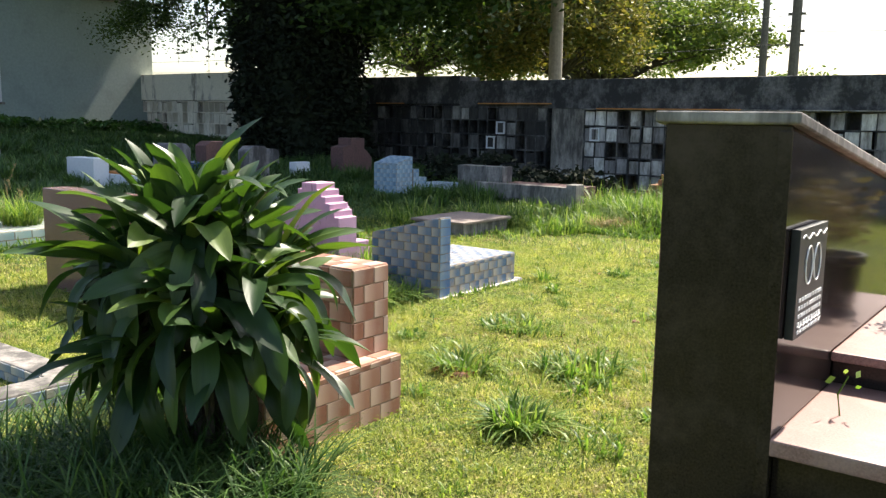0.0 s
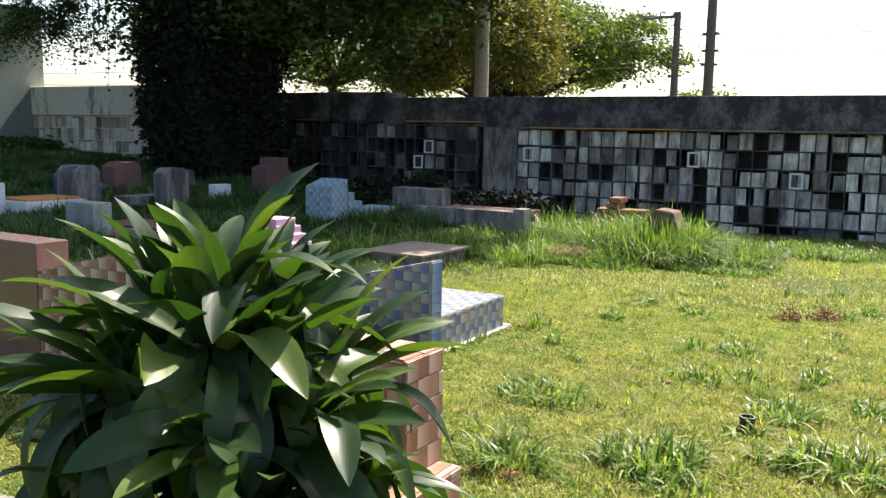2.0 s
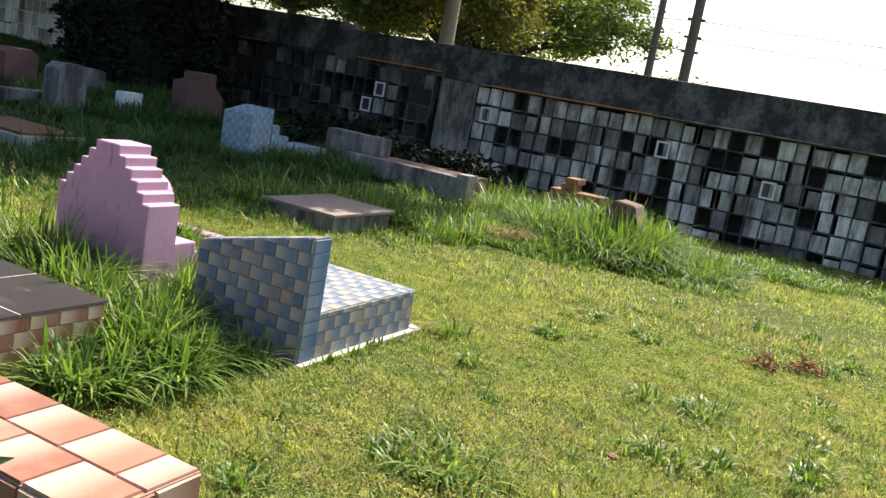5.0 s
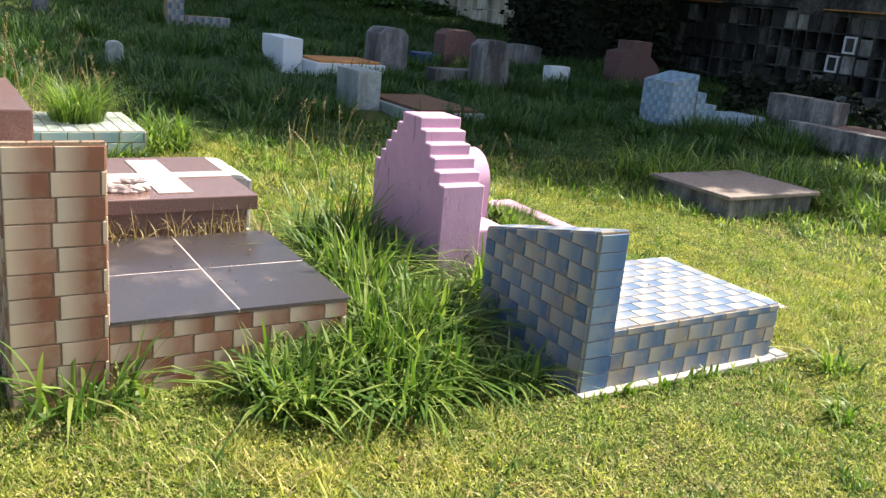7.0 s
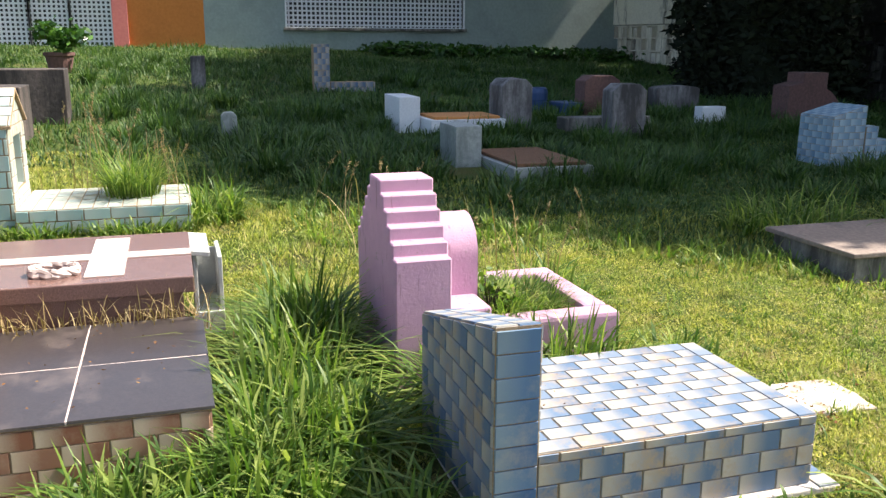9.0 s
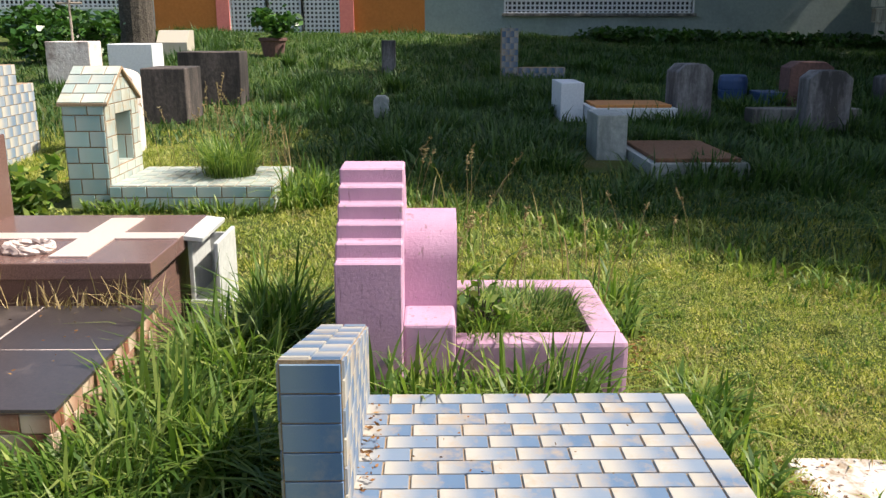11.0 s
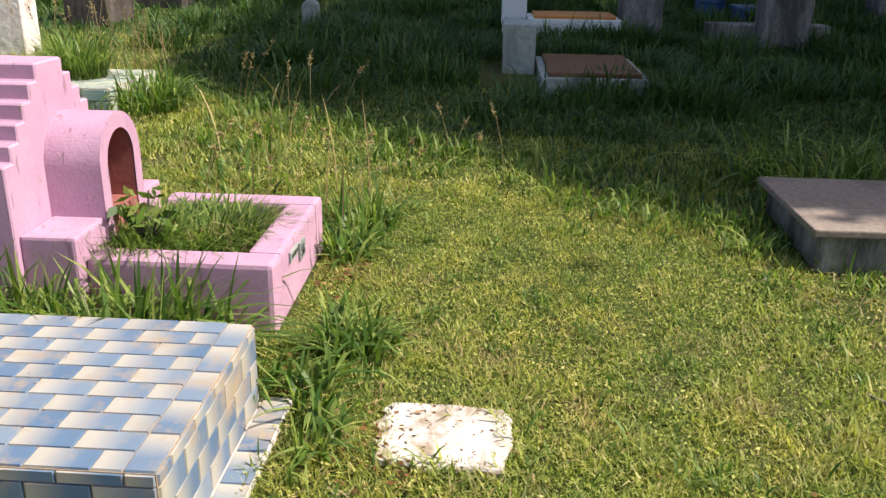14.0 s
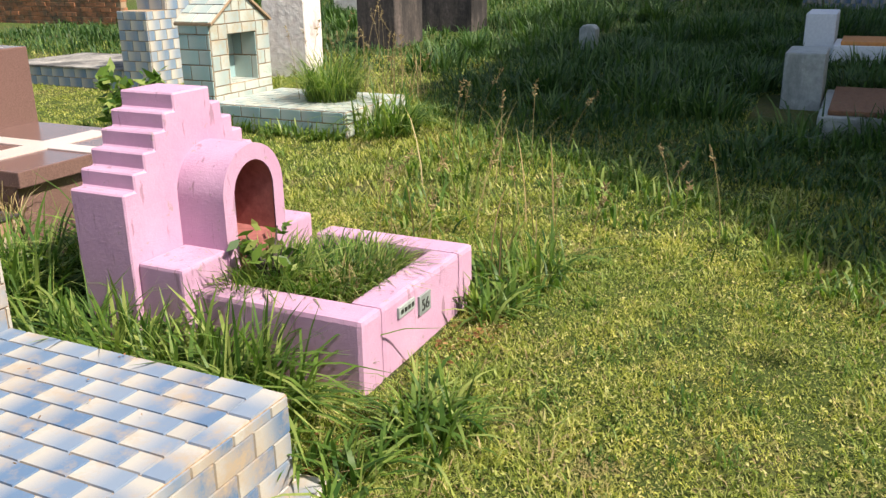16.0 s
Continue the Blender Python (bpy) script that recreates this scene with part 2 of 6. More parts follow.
M_PINK = worn_paint("pink_paint", (0.375, 0.21, 0.315), (0.465, 0.275, 0.385), (0.27, 0.2, 0.2), (0.15, 0.085, 0.105))
M_PINKIN = surface("red_niche_paint", (0.2, 0.06, 0.055), (0.32, 0.11, 0.1), 0.8, 30)
M_GRANITE = surface("dark_granite", (0.006, 0.0045, 0.004), (0.03, 0.022, 0.019), 0.12, 150, 3.0, (0.052, 0.039, 0.033), (0.47, 0.72), 0.01, spec=0.22)
M_ROSE = surface("rose_granite", (0.16, 0.085, 0.072), (0.30, 0.175, 0.15), 0.4, 160, 6, (0.33, 0.225, 0.19), (0.5, 0.8), 0.02)
M_BROWNG = surface("brown_granite", (0.10, 0.055, 0.048), (0.19, 0.115, 0.10), 0.22, 180, 4, (0.3, 0.2, 0.17), (0.6, 0.9), 0.02)
M_PALEG = surface("pale_pink_granite", (0.45, 0.36, 0.33), (0.56, 0.47, 0.44), 0.35, 120, 4, (0.5, 0.36, 0.32), (0.55, 0.85), 0.03)
M_DARKT = surface("dark_floor_tile", (0.028, 0.024, 0.026), (0.055, 0.046, 0.048), 0.3, 90, 3, (0.16, 0.13, 0.12), (0.55, 0.85), 0.05)
M_CONC = streaked("weathered_concrete", (0.24, 0.22, 0.2), (0.4, 0.37, 0.33), (0.07, 0.065, 0.06))
M_SLABTOP = surface("slab_top", (0.15, 0.115, 0.1), (0.25, 0.2, 0.17), 0.85, 30, 2, (0.08, 0.066, 0.06))
M_WALL = streaked("black_stained_plaster", (0.1, 0.1, 0.105), (0.2, 0.19, 0.185), (0.022, 0.022, 0.024), (0.46, 0.66), stretch=(1.7, 1.7, 1.3))
# Stained cream, its brightness raised to stand in for sunlight.
M_WALL_SUNLIT = streaked("sunlit_cream_stained_plaster", (0.62, 0.56, 0.46), (0.78, 0.72, 0.6), (0.12, 0.1, 0.085), (0.34, 0.46))
M_PLATE = plate_mat("niche_plate", [(0, (0.16, 0.15, 0.15)), (0.22, (0.4, 0.385, 0.38)), (0.42, (0.62, 0.60, 0.575)), (0.7, (0.73, 0.715, 0.685)), (1, (0.8, 0.785, 0.75))], 0.27)
# Plate tones darkened to carry the deep shade under the big tree.
M_PLATE_SHADED = plate_mat("shaded_niche_plate", [(0, (0.03, 0.029, 0.029)), (0.5, (0.08, 0.077, 0.075)), (0.8, (0.2, 0.195, 0.19)), (1, (0.4, 0.39, 0.37))])
# Cream plates lightened likewise, with weaker grime, to look sunlit.
M_PLATE_SUNLIT = plate_mat("sunlit_cream_niche_plate", [(0, (0.5, 0.44, 0.36)), (0.3, (0.78, 0.71, 0.58)), (1, (0.88, 0.83, 0.71))], 0.6)
M_DARKST = streaked("dark_mossy_stone", (0.07, 0.055, 0.05), (0.15, 0.115, 0.1), (0.024, 0.02, 0.019))
M_LITTER = leafy("dead_leaf", (0.09, 0.04, 0.015), (0.2, 0.09, 0.035), (0.34, 0.2, 0.09), 0.1, 0.9)
# Near-black colour puts the recess shade into the niche backs.
M_NICHE = surface("shaded_niche_inside", (0.02, 0.02, 0.02), (0.05, 0.045, 0.04), 0.95, 15)
M_ORANGE = surface("orange_terracotta", (0.4, 0.16, 0.045), (0.55, 0.24, 0.065), 0.8, 30, 4, (0.2, 0.12, 0.06))
M_BRICK = surface("old_red_brick", (0.24, 0.09, 0.04), (0.38, 0.16, 0.075), 0.95, 40, 6, (0.09, 0.07, 0.045), (0.42, 0.62))
M_MARBLE = streaked("veined_grey_marble", (0.2, 0.225, 0.22), (0.34, 0.365, 0.35), (0.12, 0.14, 0.135), (0.3, 0.5), 0.4)
M_PALEM = streaked("stained_white_marble", (0.38, 0.39, 0.39), (0.5, 0.51, 0.5), (0.26, 0.25, 0.23), (0.3, 0.5), 0.45)
M_WHITE = surface("white_paint", (0.55, 0.57, 0.6), (0.66, 0.68, 0.7), 0.6, 40, 4, (0.5, 0.52, 0.53), (0.55, 0.85), 0.15)
M_LBLUE = surface("light_blue_paint", (0.20, 0.32, 0.42), (0.27, 0.40, 0.49), 0.6, 30, 4, (0.15, 0.23, 0.29), (0.5, 0.8), 0.2)
M_LTILE = gradient_tile("light_blue_glazed_tile", (0.36, 0.46, 0.52), (0.17, 0.28, 0.37), 0.075, dirty=0.4)
M_REDBR = surface("red_brown_plaster", (0.085, 0.043, 0.04), (0.15, 0.078, 0.068), 0.9, 25, 3, (0.06, 0.036, 0.033))
M_GREYS = streaked("grey_lichen_stone", (0.17, 0.16, 0.165), (0.30, 0.29, 0.29), (0.05, 0.046, 0.046))
M_WHITEW = surface("whitewashed_stone", (0.56, 0.48, 0.46), (0.7, 0.65, 0.62), 0.9, 18, 3.5, (0.3, 0.24, 0.22), (0.5, 0.68), 0.6, 0.02)
M_WSTONE = surface("white_slab_stone", (0.44, 0.39, 0.37), (0.56, 0.51, 0.48), 0.8, 50, 9, (0.24, 0.18, 0.12), (0.5, 0.66), 0.4)
M_BBLUE = surface("blue_plastic", (0.012, 0.045, 0.13), (0.02, 0.06, 0.17), 0.45, 20, bmp=0.02)
M_BLACKP = surface("black_plastic", (0.012, 0.012, 0.013), (0.03, 0.03, 0.03), 0.5, 30, bmp=0.1)
M_FACADE = surface("grey_green_render", (0.25, 0.305, 0.295), (0.31, 0.365, 0.35), 0.9, 12, 0.8, (0.19, 0.23, 0.22), (0.5, 0.8), 0.15)
M_FACADE2 = surface("pale_blue_render", (0.50, 0.58, 0.62), (0.58, 0.65, 0.68), 0.9, 12, 0.8, (0.42, 0.5, 0.54), (0.5, 0.8), 0.15)
M_ORWALL = surface("orange_render", (0.52, 0.17, 0.035), (0.6, 0.21, 0.05), 0.9, 12, 1.0, (0.42, 0.14, 0.03), (0.5, 0.8), 0.15)
M_SALPIL = surface("coral_pillar_paint", (0.62, 0.17, 0.15), (0.7, 0.22, 0.19), 0.8, 15, bmp=0.1)
M_LATT = surface("white_lattice", (0.68, 0.7, 0.72), (0.76, 0.77, 0.78), 0.6, 20, bmp=0.05)
# Near-black colour stands for the unlit chapel interior.
M_DARKIN = surface("shaded_inside", (0.03, 0.035, 0.04), (0.05, 0.055, 0.06), 0.9, 10)
M_TEAL = surface("teal_band_paint", (0.26, 0.42, 0.42), (0.32, 0.48, 0.47), 0.9, 12, bmp=0.1)
M_POLE = surface("pole_concrete", (0.24, 0.2, 0.16), (0.36, 0.3, 0.25), 0.9, 12, bmp=0.2)
M_POLED = surface("dark_pole", (0.1, 0.085, 0.075), (0.16, 0.14, 0.12), 0.9, 12, bmp=0.2)
M_WIRE = surface("cable", (0.03, 0.03, 0.03), (0.05, 0.05, 0.05), 0.6, 10, bmp=0.02)
M_CHAR = surface("engraving", (0.7, 0.7, 0.68), (0.8, 0.8, 0.78), 0.6, 40, bmp=0.05)
M_FLOWER = surface("yellow_petal", (0.7, 0.4, 0.02), (0.8, 0.5, 0.03), 0.7, 20, bmp=0.05)
M_SOIL = surface("red_soil", (0.1, 0.05, 0.028), (0.2, 0.105, 0.055), 1.0, 30, bmp=0.9, dist=0.02)
M_ROAD = surface("asphalt", (0.04, 0.04, 0.04), (0.065, 0.063, 0.06), 0.95, 60)


# ---- building helpers ----
def finish(name, bm, mat):
    bmesh.ops.recalc_face_normals(bm, faces=bm.faces)
    me = bpy.data.meshes.new(name)
    bm.to_mesh(me)
    bm.free()
    me.materials.append(mat)
    return me


def thing(name, label, category, base=(0, 0, 0), group="", kind=""):
    e = new(name)
    e.empty_display_size = 0.1
    e.location = base
    return tagged(e, label, category, group, kind)


def under(ob, parent):
    """Make ob, built in world places, a child of parent."""
    ob.parent = parent
    ob.matrix_parent_inverse = Matrix.Translation(-parent.location)
    return ob


def part(name, bm, mat, parent, label=""):
    return tagged(under(new(name, finish(name, bm, mat)), parent), label)


def solo(name, bm, mat, label, category, group="", kind=""):
    """A thing that is a single mesh."""
    return tagged(new(name, finish(name, bm, mat)), label, category, group, kind)


def add_box(bm, x0, x1, y0, y1, z0, z1):
    v = [bm.verts.new((x, y, z)) for z in (z0, z1) for x, y in ((x0, y0), (x1, y0), (x1, y1), (x0, y1))]
    for f in ((3, 2, 1, 0), (4, 5, 6, 7), (0, 1, 5, 4), (1, 2, 6, 5), (2, 3, 7, 6), (3, 0, 4, 7)):
        bm.faces.new([v[i] for i in f])
    return bm


def bev(bm, w, seg=2):
    bmesh.ops.recalc_face_normals(bm, faces=bm.faces)
    es = [e for e in bm.edges if len(e.link_faces) == 2 and e.calc_face_angle(0) > 0.5]
    bmesh.ops.bevel(bm, geom=es, offset=w, segments=seg, affect="EDGES", profile=0.6)
    return bm


def bx(x0, x1, y0, y1, z0, z1, w=0.008):
    bm = add_box(bmesh.new(), x0, x1, y0, y1, z0, z1)
    return bev(bm, w) if w else bm


def prism(pts, axis, a0, a1, w=0.0):
    """A profile swept along an axis: 'y' takes (x, z) points, 'x' takes (y, z), 'z' takes (x, y)."""
    bm = bmesh.new()
    put = {"y": lambda p, a: (p[0], a, p[1]), "x": lambda p, a: (a, p[0], p[1]), "z": lambda p, a: (p[0], p[1], a)}[axis]
    lo = [bm.verts.new(put(p, a0)) for p in pts]
    hi = [bm.verts.new(put(p, a1)) for p in pts]
    n = len(pts)
    bm.faces.new(lo[::-1])
    bm.faces.new(hi)
    for i in range(n):
        bm.faces.new((lo[i], lo[(i + 1) % n], hi[(i + 1) % n], hi[i]))
    return bev(bm, w, 1) if w else bm


def tube(bm, pts, radii, sides=10, cap=True):
    rings = []
    for i, p in enumerate(pts):
        p = Vector(p)
        d = Vector(pts[min(i + 1, len(pts) - 1)]) - Vector(pts[max(i - 1, 0)])
        q = d.normalized().to_track_quat("Z", "Y") if d.length > 1e-6 else Euler((0, 0, 0)).to_quaternion()
        rings.append([bm.verts.new(p + q @ Vector((radii[i] * math.cos(2 * math.pi * k / sides), radii[i] * math.sin(2 * math.pi * k / sides), 0))) for k in range(sides)])
    for a, b in zip(rings, rings[1:]):
        for k in range(sides):
            bm.faces.new((a[k], a[(k + 1) % sides], b[(k + 1) % sides], b[k]))
    if cap:
        bm.faces.new(rings[0][::-1])
        bm.faces.new(rings[-1])
    return bm


def lathe(profile, x, y, z, sides=20):
    bm = bmesh.new()
    rings = [[bm.verts.new((x + r * math.cos(2 * math.pi * k / sides), y + r * math.sin(2 * math.pi * k / sides), z + h)) for k in range(sides)] for r, h in profile]
    for a, b in zip(rings, rings[1:]):
        for k in range(sides):
            bm.faces.new((a[k], a[(k + 1) % sides], b[(k + 1) % sides], b[k]))
    bm.faces.new(rings[0][::-1])
    bm.faces.new(rings[-1])
    return bm


def rock(x, y, z, rx, ry, rz, rough=0.25, seed=0, sub=3):
    bm = bmesh.new()
    bmesh.ops.create_icosphere(bm, subdivisions=sub, radius=1)
    for v in bm.verts:
        d = 1 + rough * noise.noise(v.co * 1.6 + Vector((seed * 7.1, 0, 0))) + 0.4 * rough * noise.noise(v.co * 5 + Vector((0, seed * 3.3, 0)))
        v.co = Vector((x + v.co.x * rx * d, y + v.co.y * ry * d, z + v.co.z * rz * d))
    return bm


TILE_MESH = {}


def tile_mesh(poly, thick, mat):
    bm = bmesh.new()
    c = Vector((sum(p[0] for p in poly) / len(poly), sum(p[1] for p in poly) / len(poly)))
    lo = [bm.verts.new((p[0], p[1], 0)) for p in poly]
    hi = []
    for p in poly:
        d = Vector(p) - c
        k = 1 - 0.0025 / max(d.length, 0.004)
        hi.append(bm.verts.new((c.x + d.x * k, c.y + d.y * k, thick)))
    n = len(poly)
    bm.faces.new(hi)
    for i in range(n):
        bm.faces.new((lo[i], lo[(i + 1) % n], hi[(i + 1) % n], hi[i]))
    return finish("tile", bm, mat)


def clad(parent, origin, u, v, width, height, tl, th, mat, far=None, shift=0.5, gap=0.005, thick=0.006, name="tile", flip=False):
    """Lay tiles on a rectangle that starts at origin and runs along u and v; far: the height at the far end where the top slopes."""
    u, v, o = Vector(u).normalized(), Vector(v).normalized(), Vector(origin)
    n = u.cross(v)
    far = height if far is None else far
    rows = int(math.ceil(max(height, far) / th - 0.15))
    for r in range(rows):
        y0, y1 = r * th, (r + 1) * th
        x = -(shift * tl if r % 2 else 0.0)
        while x < width - 0.012:
            a, b = max(x, 0), min(x + tl, width)
            x += tl
            if b - a < 0.014:
                continue
            cx, cy = x - tl / 2, (y0 + y1) / 2
            poly = [(a + gap / 2, y0 + gap / 2), (b - gap / 2, y0 + gap / 2), (b - gap / 2, y1 - gap / 2), (a + gap / 2, y1 - gap / 2)]
            top = lambda px: height + (far - height) * px / width - gap / 2
            out = []
            for i in range(len(poly)):
                p, q = poly[i], poly[(i + 1) % len(poly)]
                dp, dq = top(p[0]) - p[1], top(q[0]) - q[1]
                if dp >= 0:
                    out.append(p)
                if (dp >= 0) != (dq >= 0):
                    k = dp / (dp - dq)
                    out.append((p[0] + k * (q[0] - p[0]), p[1] + k * (q[1] - p[1])))
            if len(out) < 3 or max(p[1] for p in out) - min(p[1] for p in out) < 0.01:
                continue
            sgn = -1 if flip else 1
            loc = [(round(p[0] - cx, 3), round(p[1] - cy, 3)) for p in out]
            if flip:
                loc = [(-px, -py) for px, py in loc]
            key = (tuple(loc), mat.name, thick)
            if key not in TILE_MESH:
                TILE_MESH[key] = tile_mesh(loc, thick, mat)
            ob = new(name, TILE_MESH[key])
            m = Matrix.Identity(4)
            for i in range(3):
                m[i][0], m[i][1], m[i][2], m[i][3] = sgn * u[i], sgn * v[i], n[i], (o + u * cx + v * cy)[i]
            jig = Matrix.Rotation(random.uniform(-0.006, 0.006), 4, "Z") @ Matrix.Rotation(random.uniform(-0.006, 0.006), 4, "X")
            ob.matrix_basis = m @ jig
            under(ob, parent)


# ---- terrain ----
def ground_z(x, y):
    s = min(-6.3 - max(x, -30.0), 24.0)
    yy = min(max(y, -3.0), 20.0)
    return -0.006 * yy - 0.0006 * yy * abs(yy) + 0.058 * math.log1p(math.exp(2 * s)) / 2


def ground_za(x, y):
    s = -6.3 - np.maximum(x, -30.0)
    yy = np.clip(y, -3.0, 20.0)
    return -0.006 * yy - 0.0006 * yy * np.abs(yy) + 0.058 * np.log1p(np.exp(2 * s)) / 2


def lines(lo, hi, a, b, step):
    mid = list(np.arange(a, b + 1e-6, step))
    left = [a - (a - lo) * (k / 10) ** 2.6 for k in range(10, 0, -1)]
    right = [b + (hi - b) * (k / 10) ** 2.6 for k in range(1, 11)]
    return left + mid + right


bm = bmesh.new()
gx, gy = lines(-700, 700, -30, 5, 0.25), lines(-700, 700, -6, 20, 0.25)
grid = [[bm.verts.new((x, y, ground_z(x, y) + 0.004 * noise.noise(Vector((x * 1.3, y * 1.3, 0))))) for y in gy] for x in gx]
for i in range(len(gx) - 1):
    for j in range(len(gy) - 1):
        bm.faces.new((grid[i][j], grid[i + 1][j], grid[i + 1][j + 1], grid[i][j + 1]))
for f in bm.faces:
    f.smooth = True
ground = solo("ground", bm, M_GROUND, "patchy green lawn over reddish soil", "ground", kind="structure")

# ---- columbarium wall ----
WY = 18.85
wall = thing("wall_north", "black-stained columbarium wall with rows of niches", "wall", (-12, WY, -0.3), kind="structure")
part("parapet", bx(-13.7, 8.0, WY - 0.02, WY + 0.9, 1.76, 2.46, 0.02), M_WALL, wall, "black-stained plaster band")
part("parapet", bx(-22.0, -13.7, WY - 0.05, WY + 0.9, 1.86, 2.60, 0.02), M_WALL, wall, "black-stained plaster band")
part("parapet", bx(-30.0, -22.0, WY - 0.05, WY + 0.9, 1.95, 2.86, 0.02), M_WALL_SUNLIT, wall, "cream stained plaster band brightened as if sunlit")
part("backing", bx(-30.0, 8.0, WY + 0.36, WY + 0.9, -0.6, 1.95, 0), M_NICHE, wall, "niche backs coloured dark for shade")
CW, RH = 0.293, 0.372
# Middle stretch: plate colour darkened in place of the tree's shade.
# West stretch: rib and plate colours raised to look sunlit.
for x0, x1, zt, mrib, mplate, keep in ((-10.0, 4.0, 1.74, M_WALL, M_PLATE, True), (-21.9, -10.9, 1.84, M_WALL, M_PLATE_SHADED, True), (-29.5, -22.1, 1.93, M_WALL_SUNLIT, M_PLATE_SUNLIT, False)):
    cols = int((x1 - x0) / CW)
    bm = bmesh.new()
    for c in range(cols + 1):
        x = x0 + c * CW
        add_box(bm, x - 0.012, x + 0.012, WY, WY + 0.35, -0.6, zt)
    part("upright", bm, mrib, wall)
    bm = bmesh.new()
    for r in range(7):
        z = zt - r * RH
        add_box(bm, x0, x0 + cols * CW, WY + 0.004, WY + 0.35, z - 0.03, z)
    part("shelf", bm, mrib, wall)
    rest = bmesh.new()
    shared = {}
    for c in range(cols):
        for r in range(6):
            if random.random() < (0.2 if keep else 0.34):
                continue
            x, z = x0 + (c + 0.5) * CW, zt - (r + 0.5) * RH - 0.015
            dep = random.choice((0.0, 0.004, 0.012, 0.03, 0.05))
            hw, hh = CW / 2 - random.choice((0.013, 0.016, 0.022, 0.045)), RH / 2 - random.choice((0.016, 0.022, 0.04))
            x += random.choice((-1, 1)) * (CW / 2 - 0.013 - hw)
            z -= RH / 2 - 0.016 - hh
            if keep and -17.0 < x < 1.0 and len([0 for o in wall.children if o.name.startswith("niche_plate")]) < 300:
                key = (round(hw, 3), round(hh, 3))
                if key not in shared:
                    shared[key] = finish("niche_plate", bx(-hw, hw, 0, 0.03, -hh, hh, 0.004), mplate)
                ob = new("niche_plate", shared[key])
                ob.matrix_basis = pose(x, WY - 0.006 + dep, z, random.uniform(-2.2, 2.2), random.uniform(-1.6, 1.6), random.uniform(-2, 2))
                under(ob, wall)
            else:
                add_box(rest, x - hw, x + hw, WY - 0.004 + dep, WY + 0.03 + dep, z - hh, z + hh)
    tagged(part("niche_plate", rest, mplate, wall), kind="stuff")
for x, zt in ((-9.7, 0.99), (-3.86, 0.62), (-12.4, 1.1), (-12.7, 0.72), (-0.6, 0.25), (-5.9, 0.98)):
    bm = bmesh.new()
    for a in ((x - 0.13, x - 0.095, zt, zt + 0.32), (x + 0.095, x + 0.13, zt, zt + 0.32), (x - 0.095, x + 0.095, zt, zt + 0.035), (x - 0.095, x + 0.095, zt + 0.285, zt + 0.32)):
        add_box(bm, a[0], a[1], WY - 0.03, WY + 0.04, a[2], a[3])
    part("niche_frame", bm, M_WHITE, wall, "white painted niche frame")
part("pier", bx(-10.9, -10.0, WY + 0.005, WY + 0.35, -0.6, 1.76, 0.01), M_CONC, wall, "grey plastered pier")
part("ledge", bx(-10.0, 4.0, WY - 0.16, WY + 0.05, 1.735, 1.765, 0.006), M_CONC, wall)
for x0, x1, z in ((-13.0, -10.9, 1.86), (-9.6, -6.2, 1.745), (-16.5, -15.6, 1.86)):
    part("ledge", bx(x0, x1, WY - 0.2, WY - 0.02, z, z + 0.025, 0.006), M_ORANGE, wall, "orange terracotta ledge")
part("plinth", bx(-30, 8, WY - 0.06, WY + 0.3, -0.9, -0.32, 0.02), M_WALL, wall)

# ---- chapel building along the west side ----
FX = -28.0
bld = thing("building", "low chapel building, grey-green, pale blue and orange walls", "building", (FX - 3, 6, 0.8), kind="structure")


def facade(y0, y1, mat, z0=0.3, z1=5.3, hole=None, name="wall"):
    if hole is None:
        part(name, bx(FX - 0.25, FX, y0, y1, z0, z1, 0), mat, bld)
    else:
        a, b, c, d = hole
        for s in ((y0, a, z0, z1), (b, y1, z0, z1), (a, b, z0, c), (a, b, d, z1)):
            part(name, bx(FX - 0.25, FX, s[0], s[1], s[2], s[3], 0), mat, bld)


def lattice(y0, y1, z0, z1, step, bar, name="lattice"):
    w = thing(name, "", "", (FX, y0, z0))
    under(w, bld)
    w.matrix_parent_inverse = Matrix.Translation(-bld.location)
    bm = bmesh.new()
    y = y0 + step / 2
    while y < y1:
        add_box(bm, FX - 0.1, FX - 0.07, y - bar / 2, y + bar / 2, z0, z1)
        y += step
    z = z0 + step / 2
    while z < z1:
        add_box(bm, FX - 0.098, FX - 0.072, y0, y1, z - bar / 2, z + bar / 2)
        z += step
    part("mesh_screen", bm, M_LATT, w)
    for a in ((y0 - 0.05, y0, z0, z1), (y1, y1 + 0.05, z0, z1), (y0 - 0.05, y1 + 0.05, z0 - 0.06, z0)):
        part("rail", bx(FX - 0.12, FX + 0.04, a[0], a[1], a[2], a[3], 0.004), M_LATT, w)


facade(13.72, 19.3, M_FACADE)
facade(6.05, 13.72, M_FACADE, hole=(8.35, 13.68, 1.8, 3.6))
facade(4.04, 6.05, M_ORWALL)
facade(-1.6, 0.16, M_ORWALL)
facade(-14, -1.6, M_FACADE2, hole=(-9.0, -2.3, 1.95, 3.6))
part("lintel", bx(FX - 0.25, FX, 0.16, 4.04, 4.0, 5.3, 0), M_ORWALL, bld)
part("pillar", bx(FX - 0.3, FX + 0.08, 3.64, 4.04, 0.3, 4.0, 0.01), M_SALPIL, bld, "coral-painted pillar")
part("pillar", bx(FX - 0.3, FX + 0.08, 0.16, 0.53, 0.3, 4.0, 0.01), M_SALPIL, bld, "coral-painted pillar")
lattice(8.35, 13.68, 1.8, 3.6, 0.13, 0.05, "window_screen")
lattice(-9.0, -2.3, 1.95, 3.6, 0.13, 0.05, "window_screen")
